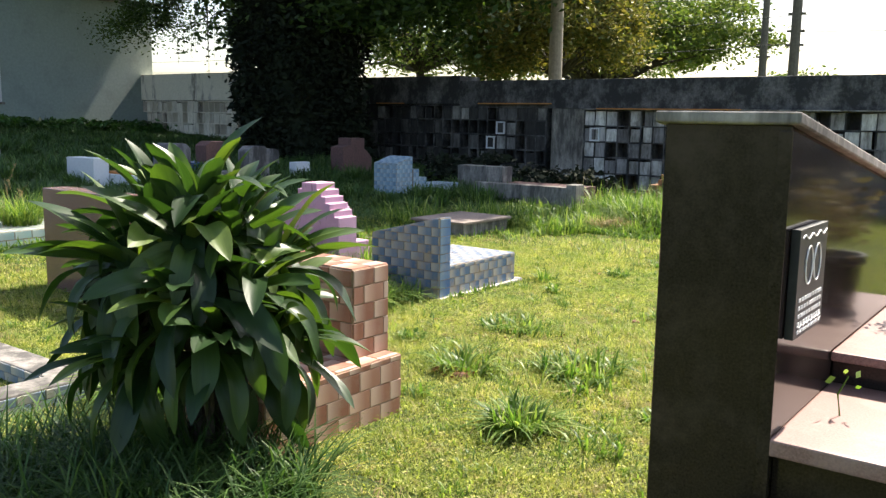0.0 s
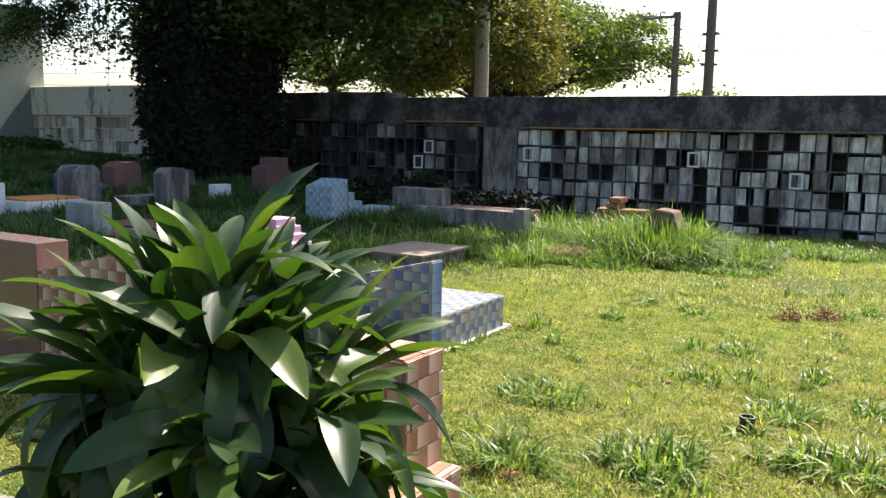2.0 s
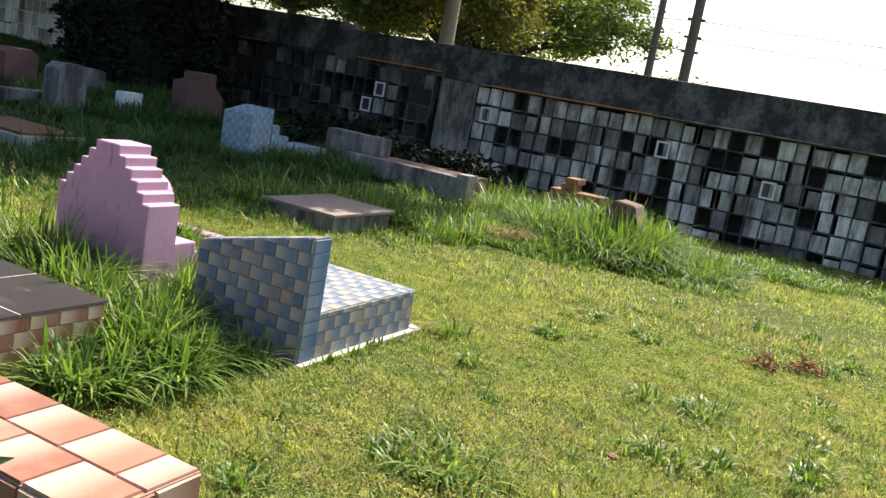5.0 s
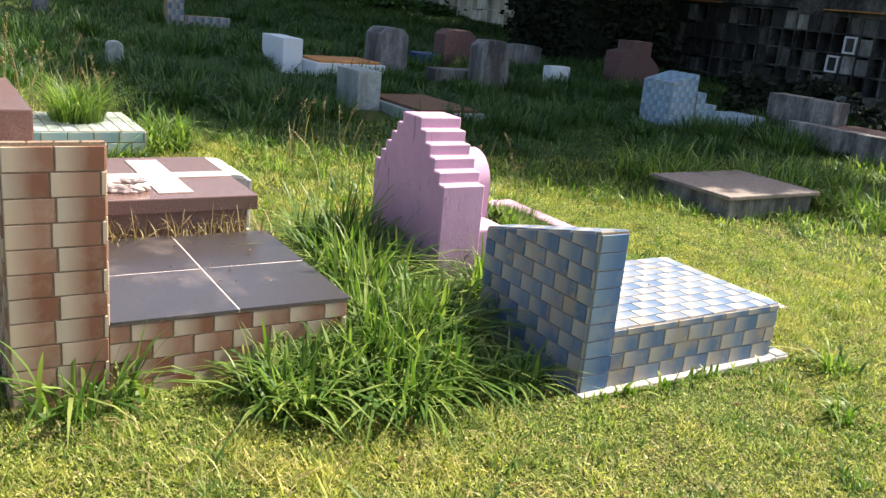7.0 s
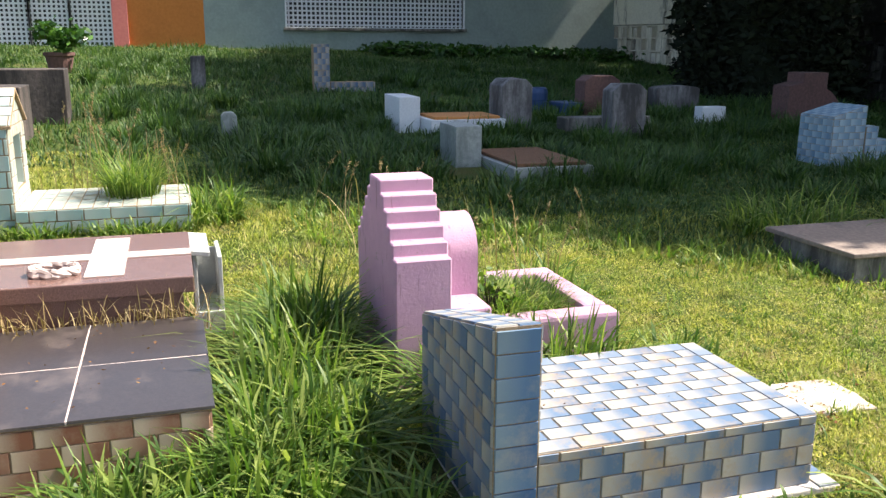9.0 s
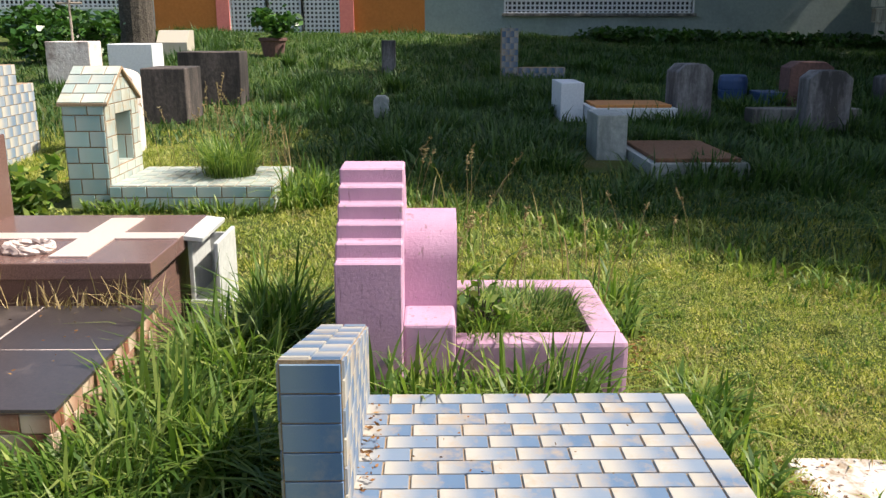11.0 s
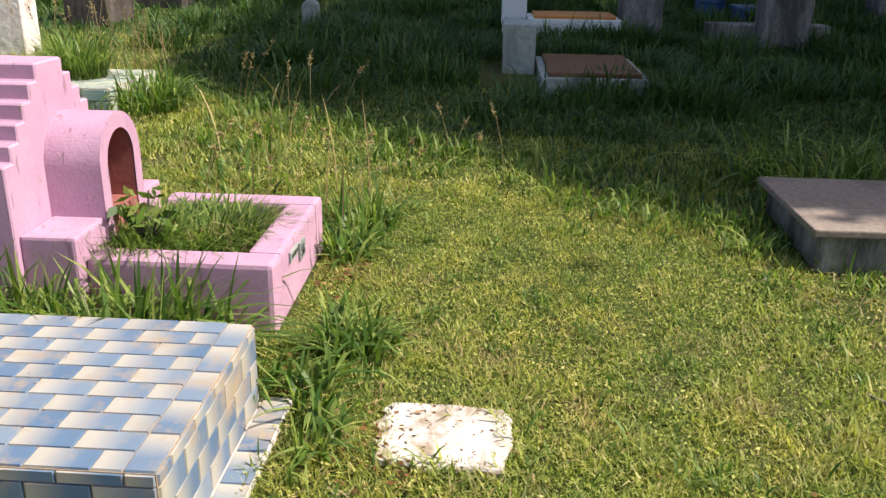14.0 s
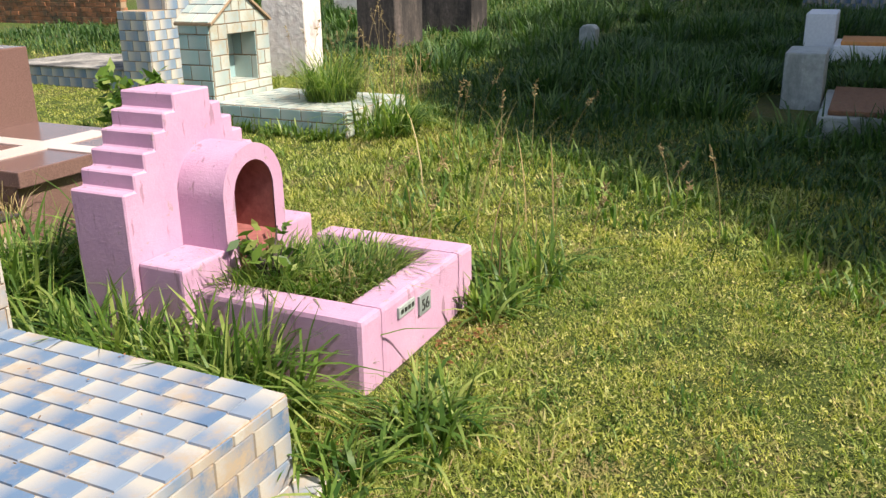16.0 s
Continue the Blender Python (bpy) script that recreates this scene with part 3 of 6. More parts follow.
for a, b in ((0.56, 1.55), (1.6, 2.55), (2.6, 3.6)):
    lattice(a, b, 0.95, 4.0, 0.12, 0.055, "gate_leaf")
part("sill", bx(FX - 0.1, FX + 0.12, 8.25, 13.78, 1.70, 1.78, 0.006), M_CONC, bld)
part("teal_band", bx(FX - 0.02, FX + 0.012, -14, -1.62, 0.5, 1.6, 0), M_TEAL, bld, "teal-painted lower wall band")
# Back wall coloured near black for the shade behind the screens.
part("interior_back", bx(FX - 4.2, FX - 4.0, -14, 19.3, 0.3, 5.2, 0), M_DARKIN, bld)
part("floor_slab", bx(FX - 4.0, FX - 0.25, -14, 19.3, 0.2, 0.9, 0), M_CONC, bld)
part("roof", bx(FX - 4.6, FX + 0.25, -14.3, 19.4, 5.3, 5.42, 0.02), M_CONC, bld)
part("side_wall", bx(FX - 4.0, FX - 0.25, 19.05, 19.3, 0.3, 5.3, 0), M_FACADE, bld)

# ---- graves ----
TL, TH = 0.152, 0.0765

# blue tiled grave
gz = ground_z(-4.8, 6.4) - 0.02
G = thing("tiled_grave", "blue and white glazed tile grave with a sloping headstone", "grave", (-4.82, 6.4, gz), "tiled graves")
hs = part("headstone", prism([(-5.215, gz - 0.1), (-4.44, gz - 0.1), (-4.44, 0.645), (-5.215, 0.455)], "y", 5.846, 5.996), M_GROUT, G)
bed = part("bed", bx(-5.205, -4.445, 5.996, 7.055, gz - 0.1, 0.21, 0), M_GROUT, G)
kb = part("kerb", bx(-5.24, -4.40, 5.835, 7.155, gz - 0.1, gz + 0.03, 0.006), M_WSTONE, G, "pale stone footing")
clad(kb, (-5.24, 7.066, gz + 0.03), (1, 0, 0), (0, 1, 0), 0.84, 0.085, TL, 0.085, M_BLUE)
b0 = gz + 0.03
sl = math.hypot(0.775, 0.19)
clad(hs, (-5.215, 5.846, b0), (1, 0, 0), (0, 0, 1), 0.775, 0.455 - b0, TL, TH, M_BLUE, far=0.645 - b0)
clad(hs, (-4.44, 5.996, 0.21), (-1, 0, 0), (0, 0, 1), 0.775, 0.435, TL, TH, M_BLUE, far=0.245)
clad(hs, (-4.44, 5.846, b0), (0, 1, 0), (0, 0, 1), 0.15, 0.645 - b0, TL, TH, M_BLUE2, shift=0)
clad(hs, (-5.215, 5.996, b0), (0, -1, 0), (0, 0, 1), 0.15, 0.455 - b0, TL, TH, M_BLUE, shift=0)
clad(hs, (-5.215, 5.846, 0.455), (0.775, 0, 0.19), (0, 1, 0), sl, 0.15, TL, TH, M_BLUE)
clad(bed, (-4.445, 5.996, b0), (0, 1, 0), (0, 0, 1), 1.059, 0.21 - b0, TL, TH, M_BLUE)
clad(bed, (-5.205, 7.055, b0), (0, -1, 0), (0, 0, 1), 1.059, 0.21 - b0, TL, TH, M_BLUE)
clad(bed, (-4.445, 7.055, b0), (-1, 0, 0), (0, 0, 1), 0.76, 0.21 - b0, TL, TH, M_BLUE)
clad(bed, (-4.445, 5.996, 0.21), (0, 1, 0), (-1, 0, 0), 0.985, 0.765, TL, TH, M_BLUE)
clad(bed, (-5.205, 6.981, 0.21), (1, 0, 0), (0, 1, 0), 0.76, 0.075, TL, TH, M_BLUE)

# brown tiled grave with a dark top
gz = ground_z(-5.5, 4.4) - 0.02
G = thing("tiled_grave", "brown and cream tiled grave topped with dark slabs", "grave", (-5.5, 4.4, gz), "tiled graves")
hs = part("headstone", prism([(-6.06, gz - 0.1), (-5.006, gz - 0.1), (-5.006, 0.915), (-6.06, 0.68)], "y", 3.775, 4.095), M_GROUT, G)
bed = part("bed", bx(-6.03, -5.015, 4.095, 5.03, gz - 0.1, 0.25, 0), M_GROUT, G)
b0 = gz
clad(hs, (-6.06, 3.775, b0), (1, 0, 0), (0, 0, 1), 1.054, 0.68 - b0, TL, TH * 1.06, M_BROWNT, far=0.915 - b0)
clad(hs, (-5.006, 4.095, 0.25), (-1, 0, 0), (0, 0, 1), 1.054, 0.665, TL, TH * 1.06, M_BROWNT, far=0.43)
clad(hs, (-5.006, 3.775, b0), (0, 1, 0), (0, 0, 1), 0.32, 0.915 - b0, 0.16, 0.087, M_BROWNT, shift=0.1)
clad(hs, (-6.06, 3.775, 0.68), (1.054, 0, 0.235), (0, 1, 0), math.hypot(1.054, 0.235), 0.32, TL, TH * 1.06, M_BROWNT)
clad(bed, (-5.015, 4.095, b0), (0, 1, 0), (0, 0, 1), 0.935, 0.245 - b0, TL, TH, M_BROWNT)
clad(bed, (-5.015, 5.03, b0), (-1, 0, 0), (0, 0, 1), 1.015, 0.245 - b0, TL, TH, M_BROWNT)
clad(bed, (-6.04, 4.1, 0.25), (1, 0, 0), (0, 1, 0), 1.035, 0.95, 0.518, 0.475, M_DARKT, shift=0.0, thick=0.010, name="top_slab")
part("joint", bx(-5.526, -5.518, 4.1, 5.04, 0.245, 0.2595, 0), M_PALEG, bed, "pale cement joint")
part("joint", bx(-6.03, -5.527, 4.571, 4.578, 0.245, 0.2595, 0), M_PALEG, bed, "pale cement joint")
part("joint", bx(-5.517, -5.01, 4.571, 4.578, 0.245, 0.2595, 0), M_PALEG, bed, "pale cement joint")

# salmon tiled grave behind the big plant
gz = ground_z(-3.1, 2.7) - 0.02
G = thing("tiled_grave", "salmon pink tiled grave with a stepped headstone block", "grave", (-3.15, 2.7, gz), "tiled graves")
hs = part("headstone", bx(-3.5, -2.885, 3.09, 3.355, 0.26, 0.745, 0), M_GROUT, G)
bed = part("bed", bx(-3.5, -2.785, 2.42, 3.345, gz - 0.1, 0.285, 0), M_GROUT, G)
clad(hs, (-2.885, 3.09, 0.292), (0, 1, 0), (0, 0, 1), 0.265, 0.453, TL, TH * 1.2, M_SALMON)
clad(hs, (-3.5, 3.09, 0.292), (1, 0, 0), (0, 0, 1), 0.615, 0.453, TL, TH * 1.2, M_SALMON)
clad(hs, (-2.885, 3.355, 0.292), (-1, 0, 0), (0, 0, 1), 0.615, 0.453, TL, TH * 1.2, M_SALMON)
clad(hs, (-3.5, 3.09, 0.745), (1, 0, 0), (0, 1, 0), 0.615, 0.265, TL, 0.133, M_SALMON)
clad(bed, (-2.785, 2.42, gz), (0, 1, 0), (0, 0, 1), 0.925, 0.285 - gz, TL, TH * 1.3, M_SALMON)
clad(bed, (-2.785, 3.345, gz), (-1, 0, 0), (0, 0, 1), 0.715, 0.285 - gz, TL, TH * 1.3, M_SALMON)
clad(bed, (-3.5, 2.42, gz), (1, 0, 0), (0, 0, 1), 0.715, 0.285 - gz, TL, TH * 1.3, M_SALMON)
clad(bed, (-3.5, 2.42, 0.285), (1, 0, 0), (0, 1, 0), 0.715, 0.925, TL, TL, M_SALMON)

# pink painted grave: stepped headstone, vaulted niche and planter
gz = ground_z(-6.1, 6.4) - 0.03
G = thing("pink_grave", "pink painted grave with stepped headstone and round niche", "grave", (-6.1, 6.4, gz))
SX = [(0.058 * i, 0.55 + 0.062 * i) for i in range(6)]
XA, XB = -6.42, -5.64
prof = [(XA, gz - 0.05), (XB, gz - 0.05)]
for i, (d, z) in enumerate(SX):
    prof += ([(XB - d, SX[i - 1][1])] if i else []) + [(XB - d, z)]
for i in range(len(SX) - 1, -1, -1):
    d, z = SX[i]
    prof += [(XA + d, z)] + ([(XA + d, SX[i - 1][1])] if i else [])
part("headstone", prism(prof, "y", 5.845, 6.1, 0.006), M_PINK, G)
part("step", bx(-6.46, -5.665, 6.1, 6.302, gz - 0.05, 0.298, 0.012), M_PINK, G)
AC, AR, AI, AZ = -6.08, 0.18, 0.118, 0.485
bm = bmesh.new()
outer = [(AC + AR, 0.2)] + [(AC + AR * math.cos(a), AZ + AR * math.sin(a)) for a in np.linspace(0, math.pi, 44)] + [(AC - AR, 0.2)]
inner = [(AC + AI, 0.2)] + [(AC + AI * math.cos(a), AZ + AI * math.sin(a)) for a in np.linspace(0, math.pi, 44)] + [(AC - AI, 0.2)]
vs = [[bm.verts.new((p[0], y, p[1])) for p in q] for q in (outer, inner) for y in (6.095, 6.312)]
for i in range(len(outer) - 1):
    bm.faces.new((vs[0][i], vs[0][i + 1], vs[1][i + 1], vs[1][i]))
    bm.faces.new((vs[1][i], vs[1][i + 1], vs[3][i + 1], vs[3][i]))
for f in bm.faces:
    f.smooth = False
arch = part("niche_vault", bm, M_PINK, G)
bm = bmesh.new()
fo_, fi_ = [[bm.verts.new((p[0], 6.313, p[1])) for p in q] for q in (outer, inner)]
for i in range(len(outer) - 1):
    bm.faces.new((fo_[i], fo_[i + 1], fi_[i + 1], fi_[i]))
part("niche_rim", bm, M_PINK, arch)
part("niche_floor", bx(AC - AI, AC + AI, 6.116, 6.308, 0.19, 0.302, 0), M_PINKIN, arch)
part("niche_back", prism(inner, "y", 6.102, 6.115), M_PINKIN, arch, "red-brown niche back")
bm = bmesh.new()
lo_, hi_ = [[bm.verts.new((AC + (p[0] - AC) * 0.985, y, p[1])) for p in inner] for y in (6.11, 6.308)]
for i in range(len(inner) - 1):
    bm.faces.new((lo_[i], lo_[i + 1], hi_[i + 1], hi_[i]))
part("niche_lining", bm, M_PINKIN, arch, "red-brown painted niche lining")
for y0, y1, x0, x1 in ((6.304, 6.985, -5.85, -5.715), (6.304, 6.985, -6.6, -6.47), (6.855, 6.983, -6.47, -5.85)):
    part("planter_wall", bx(x0, x1, y0, y1, gz - 0.05, 0.205, 0.02), M_PINK, G)
part("soil", bx(-6.47, -5.85, 6.304, 6.855, gz - 0.05, 0.12, 0), M_SOIL, G, "reddish soil")
pl = part("number_plate", bx(-6.195, -6.105, 6.983, 6.993, 0.075, 0.15, 0.002), M_MARBLE, G, "pale enamel number plate")
fc = bpy.data.curves.new("number", "FONT")
fc.body, fc.size, fc.extrude, fc.align_x = "56", 0.062, 0.001, "CENTER"
fo = new("number", fc)
fo.data.materials.append(M_BLACKP)
fo.matrix_basis = pose(-6.15, 6.994, 0.09, 90, 0, 180)
under(fo, G)
part("name_plate", bx(-6.07, -5.95, 6.983, 6.993, 0.125, 0.165, 0.002), M_MARBLE, G, "small pale metal plate")
for i in range(4):
    part("lettering", bx(-6.06 + 0.026 * i, -6.042 + 0.026 * i, 6.993, 6.9945, 0.137, 0.153, 0), M_BLACKP, G)

# grave with a cross on a polished brown bed
gz = ground_z(-6.5, 4.5) - 0.03
G = thing("granite_grave", "polished brown granite grave with pale cross inlay", "grave", (-6.55, 4.5, gz))
part("headstone", bx(-7.07, -6.02, 3.76, 3.99, gz - 0.05, 0.865, 0.008), M_BROWNG, G)
part("bed", bx(-7.0, -6.1, 3.99, 4.97, gz - 0.05, 0.36, 0.006), M_BROWNG, G)
top = part("bed_top", bx(-7.05, -6.08, 3.99, 5.02, 0.36, 0.435, 0.006), M_BROWNG, G)
part("cross_inlay", bx(-6.62, -6.5, 4.0, 5.018, 0.4355, 0.441, 0), M_PALEG, top, "pale pink granite inlay")
part("cross_inlay", bx(-6.95, -6.62, 4.55, 4.72, 0.4355, 0.441, 0), M_PALEG, top, "pale pink granite inlay")
part("cross_inlay", bx(-6.5, -6.17, 4.55, 4.72, 0.4355, 0.441, 0), M_PALEG, top, "pale pink granite inlay")
bm = bmesh.new()
for k in range(3):
    tube(bm, [(-6.28 + 0.075 * math.cos(a) + 0.012 * math.sin(5 * a + k), 4.42 + 0.1 * math.sin(a), 0.456 + 0.012 * math.cos(4 * a + 2 * k)) for a in np.linspace(0, 2 * math.pi, 30)], [0.013] * 30, 6, False)
solo("wreath", bm, M_PALEG, "dry pale twisted wreath on the granite bed", "wreath")
V = thing("flower_box", "white marble flower box standing on the granite bed end", "flower box", (-6.8, 5.1, gz))
for a in ((-7.0, -6.62, 5.025, 5.047, 0.1, 0.40), (-7.0, -6.62, 5.15, 5.172, 0.1, 0.385), (-6.98, -6.96, 5.047, 5.15, 0.1, 0.36)):
    part("panel", bx(*a, 0.004), M_PALEM, V)
lid = bx(-7.04, -6.58, -0.045, 0.06, 0.0, 0.024, 0.004)
lid.transform(pose(0, 5.05, 0.405, -7, 0, 0))
part("lid", lid, M_PALEM, V, "tilted pale marble lid")
part("base", bx(-7.0, -6.6, 5.025, 5.172, gz - 0.03, 0.1, 0.004), M_PALEM, V)

# little tiled house with a bed
gz = ground_z(-9.2, 4.3) - 0.03
G = thing("house_grave", "mint and white tiled grave shaped like a little house", "grave", (-9.15, 4.3, gz), "tiled graves")
HX0, HX1, HY0, HY1 = -9.5, -8.775, 3.58, 3.88
body = part("house", bx(HX0, HX1, HY0, HY1, gz - 0.05, 0.40, 0), M_GROUT, G)
for a in ((HX0, HX0 + 0.17, 0.40, 0.86), (HX1 - 0.2, HX1, 0.40, 0.86), (HX0 + 0.17, HX1 - 0.2, 0.78, 0.86)):
    part("pier", bx(a[0], a[1], HY0, HY1, a[2], a[3], 0), M_GROUT, G)
nb = part("niche_back", bx(HX0 + 0.17, HX1 - 0.2, HY0, HY0 + 0.06, 0.4, 0.78, 0), M_GROUT, G)
clad(nb, (HX1 - 0.2, HY0 + 0.06, 0.4), (-1, 0, 0), (0, 0, 1), HX1 - HX0 - 0.37, 0.38, 0.18, 0.19, M_MINT, gap=0.009)
clad(nb, (HX0 + 0.17, HY0 + 0.06, 0.4), (0, 1, 0), (0, 0, 1), HY1 - HY0 - 0.06, 0.38, 0.18, 0.19, M_MINT, gap=0.009)
clad(nb, (HX0 + 0.17, HY0 + 0.06, 0.4), (1, 0, 0), (0, 1, 0), HX1 - HX0 - 0.37, HY1 - HY0 - 0.06, 0.18, 0.115, M_CREAMT, gap=0.009)
XM = (HX0 + HX1) / 2
gab = part("gable", prism([(HX0, 0.86), (HX1, 0.86), (XM, 1.10)], "y", HY0, HY1), M_GROUT, G)
clad(body, (HX1, HY0, gz), (0, 1, 0), (0, 0, 1), HY1 - HY0, 0.86 - gz, 0.18, 0.115, M_MINT, gap=0.009)
clad(body, (HX1, HY1, gz), (-1, 0, 0), (0, 0, 1), HX1 - HX0, 0.40 - gz, 0.18, 0.115, M_CREAMT, gap=0.009)
clad(body, (HX1, HY1, 0.4), (-1, 0, 0), (0, 0, 1), 0.2, 0.46, 0.18, 0.115, M_CREAMT, gap=0.009)
clad(body, (HX0 + 0.17, HY1, 0.4), (-1, 0, 0), (0, 0, 1), 0.17, 0.46, 0.18, 0.115, M_CREAMT, gap=0.009)
clad(body, (HX1 - 0.2, HY1, 0.78), (-1, 0, 0), (0, 0, 1), HX1 - HX0 - 0.37, 0.08, 0.18, 0.115, M_CREAMT, gap=0.009)
clad(gab, (HX1, HY1, 0.86), (-1, 0, 0), (0, 0, 1), (HX1 - HX0) / 2, 0.0, 0.18, 0.09, M_CREAMT, gap=0.009, far=0.24)
clad(gab, (XM, HY1, 0.86), (-1, 0, 0), (0, 0, 1), (HX1 - HX0) / 2, 0.24, 0.18, 0.09, M_CREAMT, gap=0.009, far=0.0)
clad(body, (HX0, HY0, gz), (1, 0, 0), (0, 0, 1), HX1 - HX0, 0.86 - gz, 0.18, 0.115, M_MINT, gap=0.009)
for s in (1, -1):
    ex = XM + s * (HX1 - HX0) / 2 * 1.03
    rf = prism([(ex, 0.855), (XM, 1.102), (XM, 1.122), (ex, 0.875)], "y", HY0 - 0.03, HY1 + 0.03)
    rp = part("roof_slab", rf, M_GROUT, G)
    if s == 1:
        clad(rp, (ex, HY0 - 0.03, 0.877), (0, 1, 0), (XM - ex, 0, 0.247), HY1 - HY0 + 0.06, math.hypot(XM - ex, 0.247), 0.17, 0.11, M_CREAMT, gap=0.009)
bed = part("bed", bx(-9.62, -8.73, 3.88, 5.07, gz - 0.05, 0.285, 0), M_GROUT, G)
clad(bed, (-8.73, 3.88, gz), (0, 1, 0), (0, 0, 1), 1.19, 0.285 - gz, 0.18, 0.1, M_MINT, gap=0.009)
clad(bed, (-8.73, 5.07, gz), (-1, 0, 0), (0, 0, 1), 0.89, 0.285 - gz, 0.18, 0.1, M_CREAMT, gap=0.009)
clad(bed, (-9.62, 3.89, 0.285), (1, 0, 0), (0, 1, 0), 0.89, 1.18, 0.18, 0.1, M_CREAMT, gap=0.009)

# tall stepped pale blue tiled grave
gz = ground_z(-10.2, 2.2) - 0.03
G = thing("tiled_grave", "tall stepped grave in pale blue and beige tiles", "grave", (-10.2, 2.0, gz), "tiled graves")
prof = [(-10.77, gz - 0.05), (-9.58, gz - 0.05), (-9.58, 0.90), (-9.84, 0.90), (-9.84, 1.08), (-10.45, 1.08), (-10.45, 0.90), (-10.77, 0.90)]
hs = part("headstone", prism(prof, "y", 2.15, 2.5), M_GROUT, G)
bed = part("bed", bx(-10.6, -9.6, 0.5, 2.15, gz - 0.05, 0.36, 0), M_GROUT, G)
clad(hs, (-9.58, 2.5, gz), (-1, 0, 0), (0, 0, 1), 1.19, 0.9 - gz, TL, TH * 1.2, M_MULTI)
clad(hs, (-9.84, 2.5, 0.9), (-1, 0, 0), (0, 0, 1), 0.61, 0.18, TL, TH * 1.2, M_MULTI)
clad(hs, (-9.58, 2.15, gz), (0, 1, 0), (0, 0, 1), 0.35, 0.9 - gz, TL, TH * 1.2, M_MULTI)
clad(hs, (-9.84, 2.15, 0.9), (0, 1, 0), (0, 0, 1), 0.35, 0.18, TL, TH * 1.2, M_MULTI)
clad(bed, (-9.6, 0.5, gz), (0, 1, 0), (0, 0, 1), 1.65, 0.36 - gz, TL, TH * 1.2, M_MULTI)
part("bed_top", bx(-10.65, -9.58, 0.5, 2.15, 0.36, 0.38, 0.004), M_CONC, G)

# polished dark granite grave at the start
gz = ground_z(0, 2.8) - 0.03
G = thing("granite_grave", "polished dark granite grave with rose granite bed slabs", "grave", (0.1, 2.9, gz))
part("headstone", prism([(2.2, gz - 0.05), (3.9, gz - 0.05), (3.9, 1.24), (2.2, 1.495)], "x", -0.925, -0.6, 0.004), M_GRANITE, G)
part("cap", prism([(2.175, 1.497), (3.93, 1.237), (3.93, 1.267), (2.175, 1.527)], "x", -0.945, -0.575, 0.004), M_CONC, G, "worn grey granite cap")
part("edge_strip", bx(-0.63, -0.596, 2.19, 2.198, 0.2, 1.48, 0.002), M_GRANITE, G)
part("base", bx(-0.6, 1.1, 2.24, 3.9, gz - 0.05, 0.655, 0.004), M_GRANITE, G)
part("lower_slab", bx(-0.6, 1.15, 2.19, 3.95, 0.655, 0.70, 0.006), M_ROSE, G, "rose granite slab")
part("tier", bx(-0.598, 1.05, 2.82, 3.85, 0.70, 0.775, 0.003), M_GRANITE, G)
part("upper_slab", bx(-0.598, 1.08, 2.79, 3.88, 0.775, 0.805, 0.006), M_ROSE, G, "rose granite slab")
pq = part("plaque", bx(-0.598, -0.575, 2.25, 2.52, 0.95, 1.235, 0.002), M_BLACKP, G, "black engraved plaque")
bm = bmesh.new()
for c in (2.345, 2.425):
    ring = [(-0.573, c + 0.033 * math.cos(a), 1.135 + 0.05 * math.sin(a)) for a in np.linspace(0, 2 * math.pi, 25)]
    tube(bm, ring, [0.0022] * 25, 5, False)
tube(bm, [(-0.573, 2.27 + 0.23 * s, 1.212 + 0.006 * math.sin(s * 20)) for s in np.linspace(0, 1, 22)], [0.0022] * 22, 5, False)
for r in range(5):
    n = 9
    for i in range(n):
        y = 2.275 + 0.23 * i / n
        add_box(bm, -0.5755, -0.573, y, y + random.uniform(0.012, 0.021), 1.045 - 0.021 * r, 1.055 - 0.021 * r)
for r in range(2):
    tube(bm, [(-0.573, 2.27 + 0.23 * s, 0.968 + 0.012 * r + 0.003 * math.sin(s * 40 + r)) for s in np.linspace(0, 1, 30)], [0.0018] * 30, 5, False)
part("engraving", bm, M_CHAR, pq, "white engraved lines")

# pale low kerbed grave
gz = ground_z(-4.9, 2.0) - 0.03
G = thing("kerbed_grave", "low whitewashed kerbed grave edged with old tiles", "grave", (-4.9, 2.0, gz))
part("kerb", bx(-5.6, -4.402, 2.3, 2.5, gz, 0.09, 0.012), M_CONC, G)
part("kerb", bx(-4.4, -4.2, 0.9, 2.5, gz, 0.095, 0.012), M_CONC, G)
clad(G, (-5.6, 2.3, gz), (1, 0, 0), (0, 0, 1), 1.19, 0.085 - gz, TL, TH, M_MULTI)
clad(G, (-4.2, 0.9, gz), (0, 1, 0), (0, 0, 1), 1.6, 0.085 - gz, TL, TH, M_MULTI)

# concrete slab grave
gz = ground_z(-7, 9.7) - 0.03
G = thing("slab_grave", "low weathered concrete slab grave", "grave", (-7.0, 9.72, gz))
part("box", bx(-7.42, -6.6, 9.2, 10.26, gz - 0.05, 0.10, 0.01), M_CONC, G)
part("slab", bx(-7.46, -6.56, 9.15, 10.31, 0.10, 0.135, 0.008), M_SLABTOP, G, "brownish cement slab")


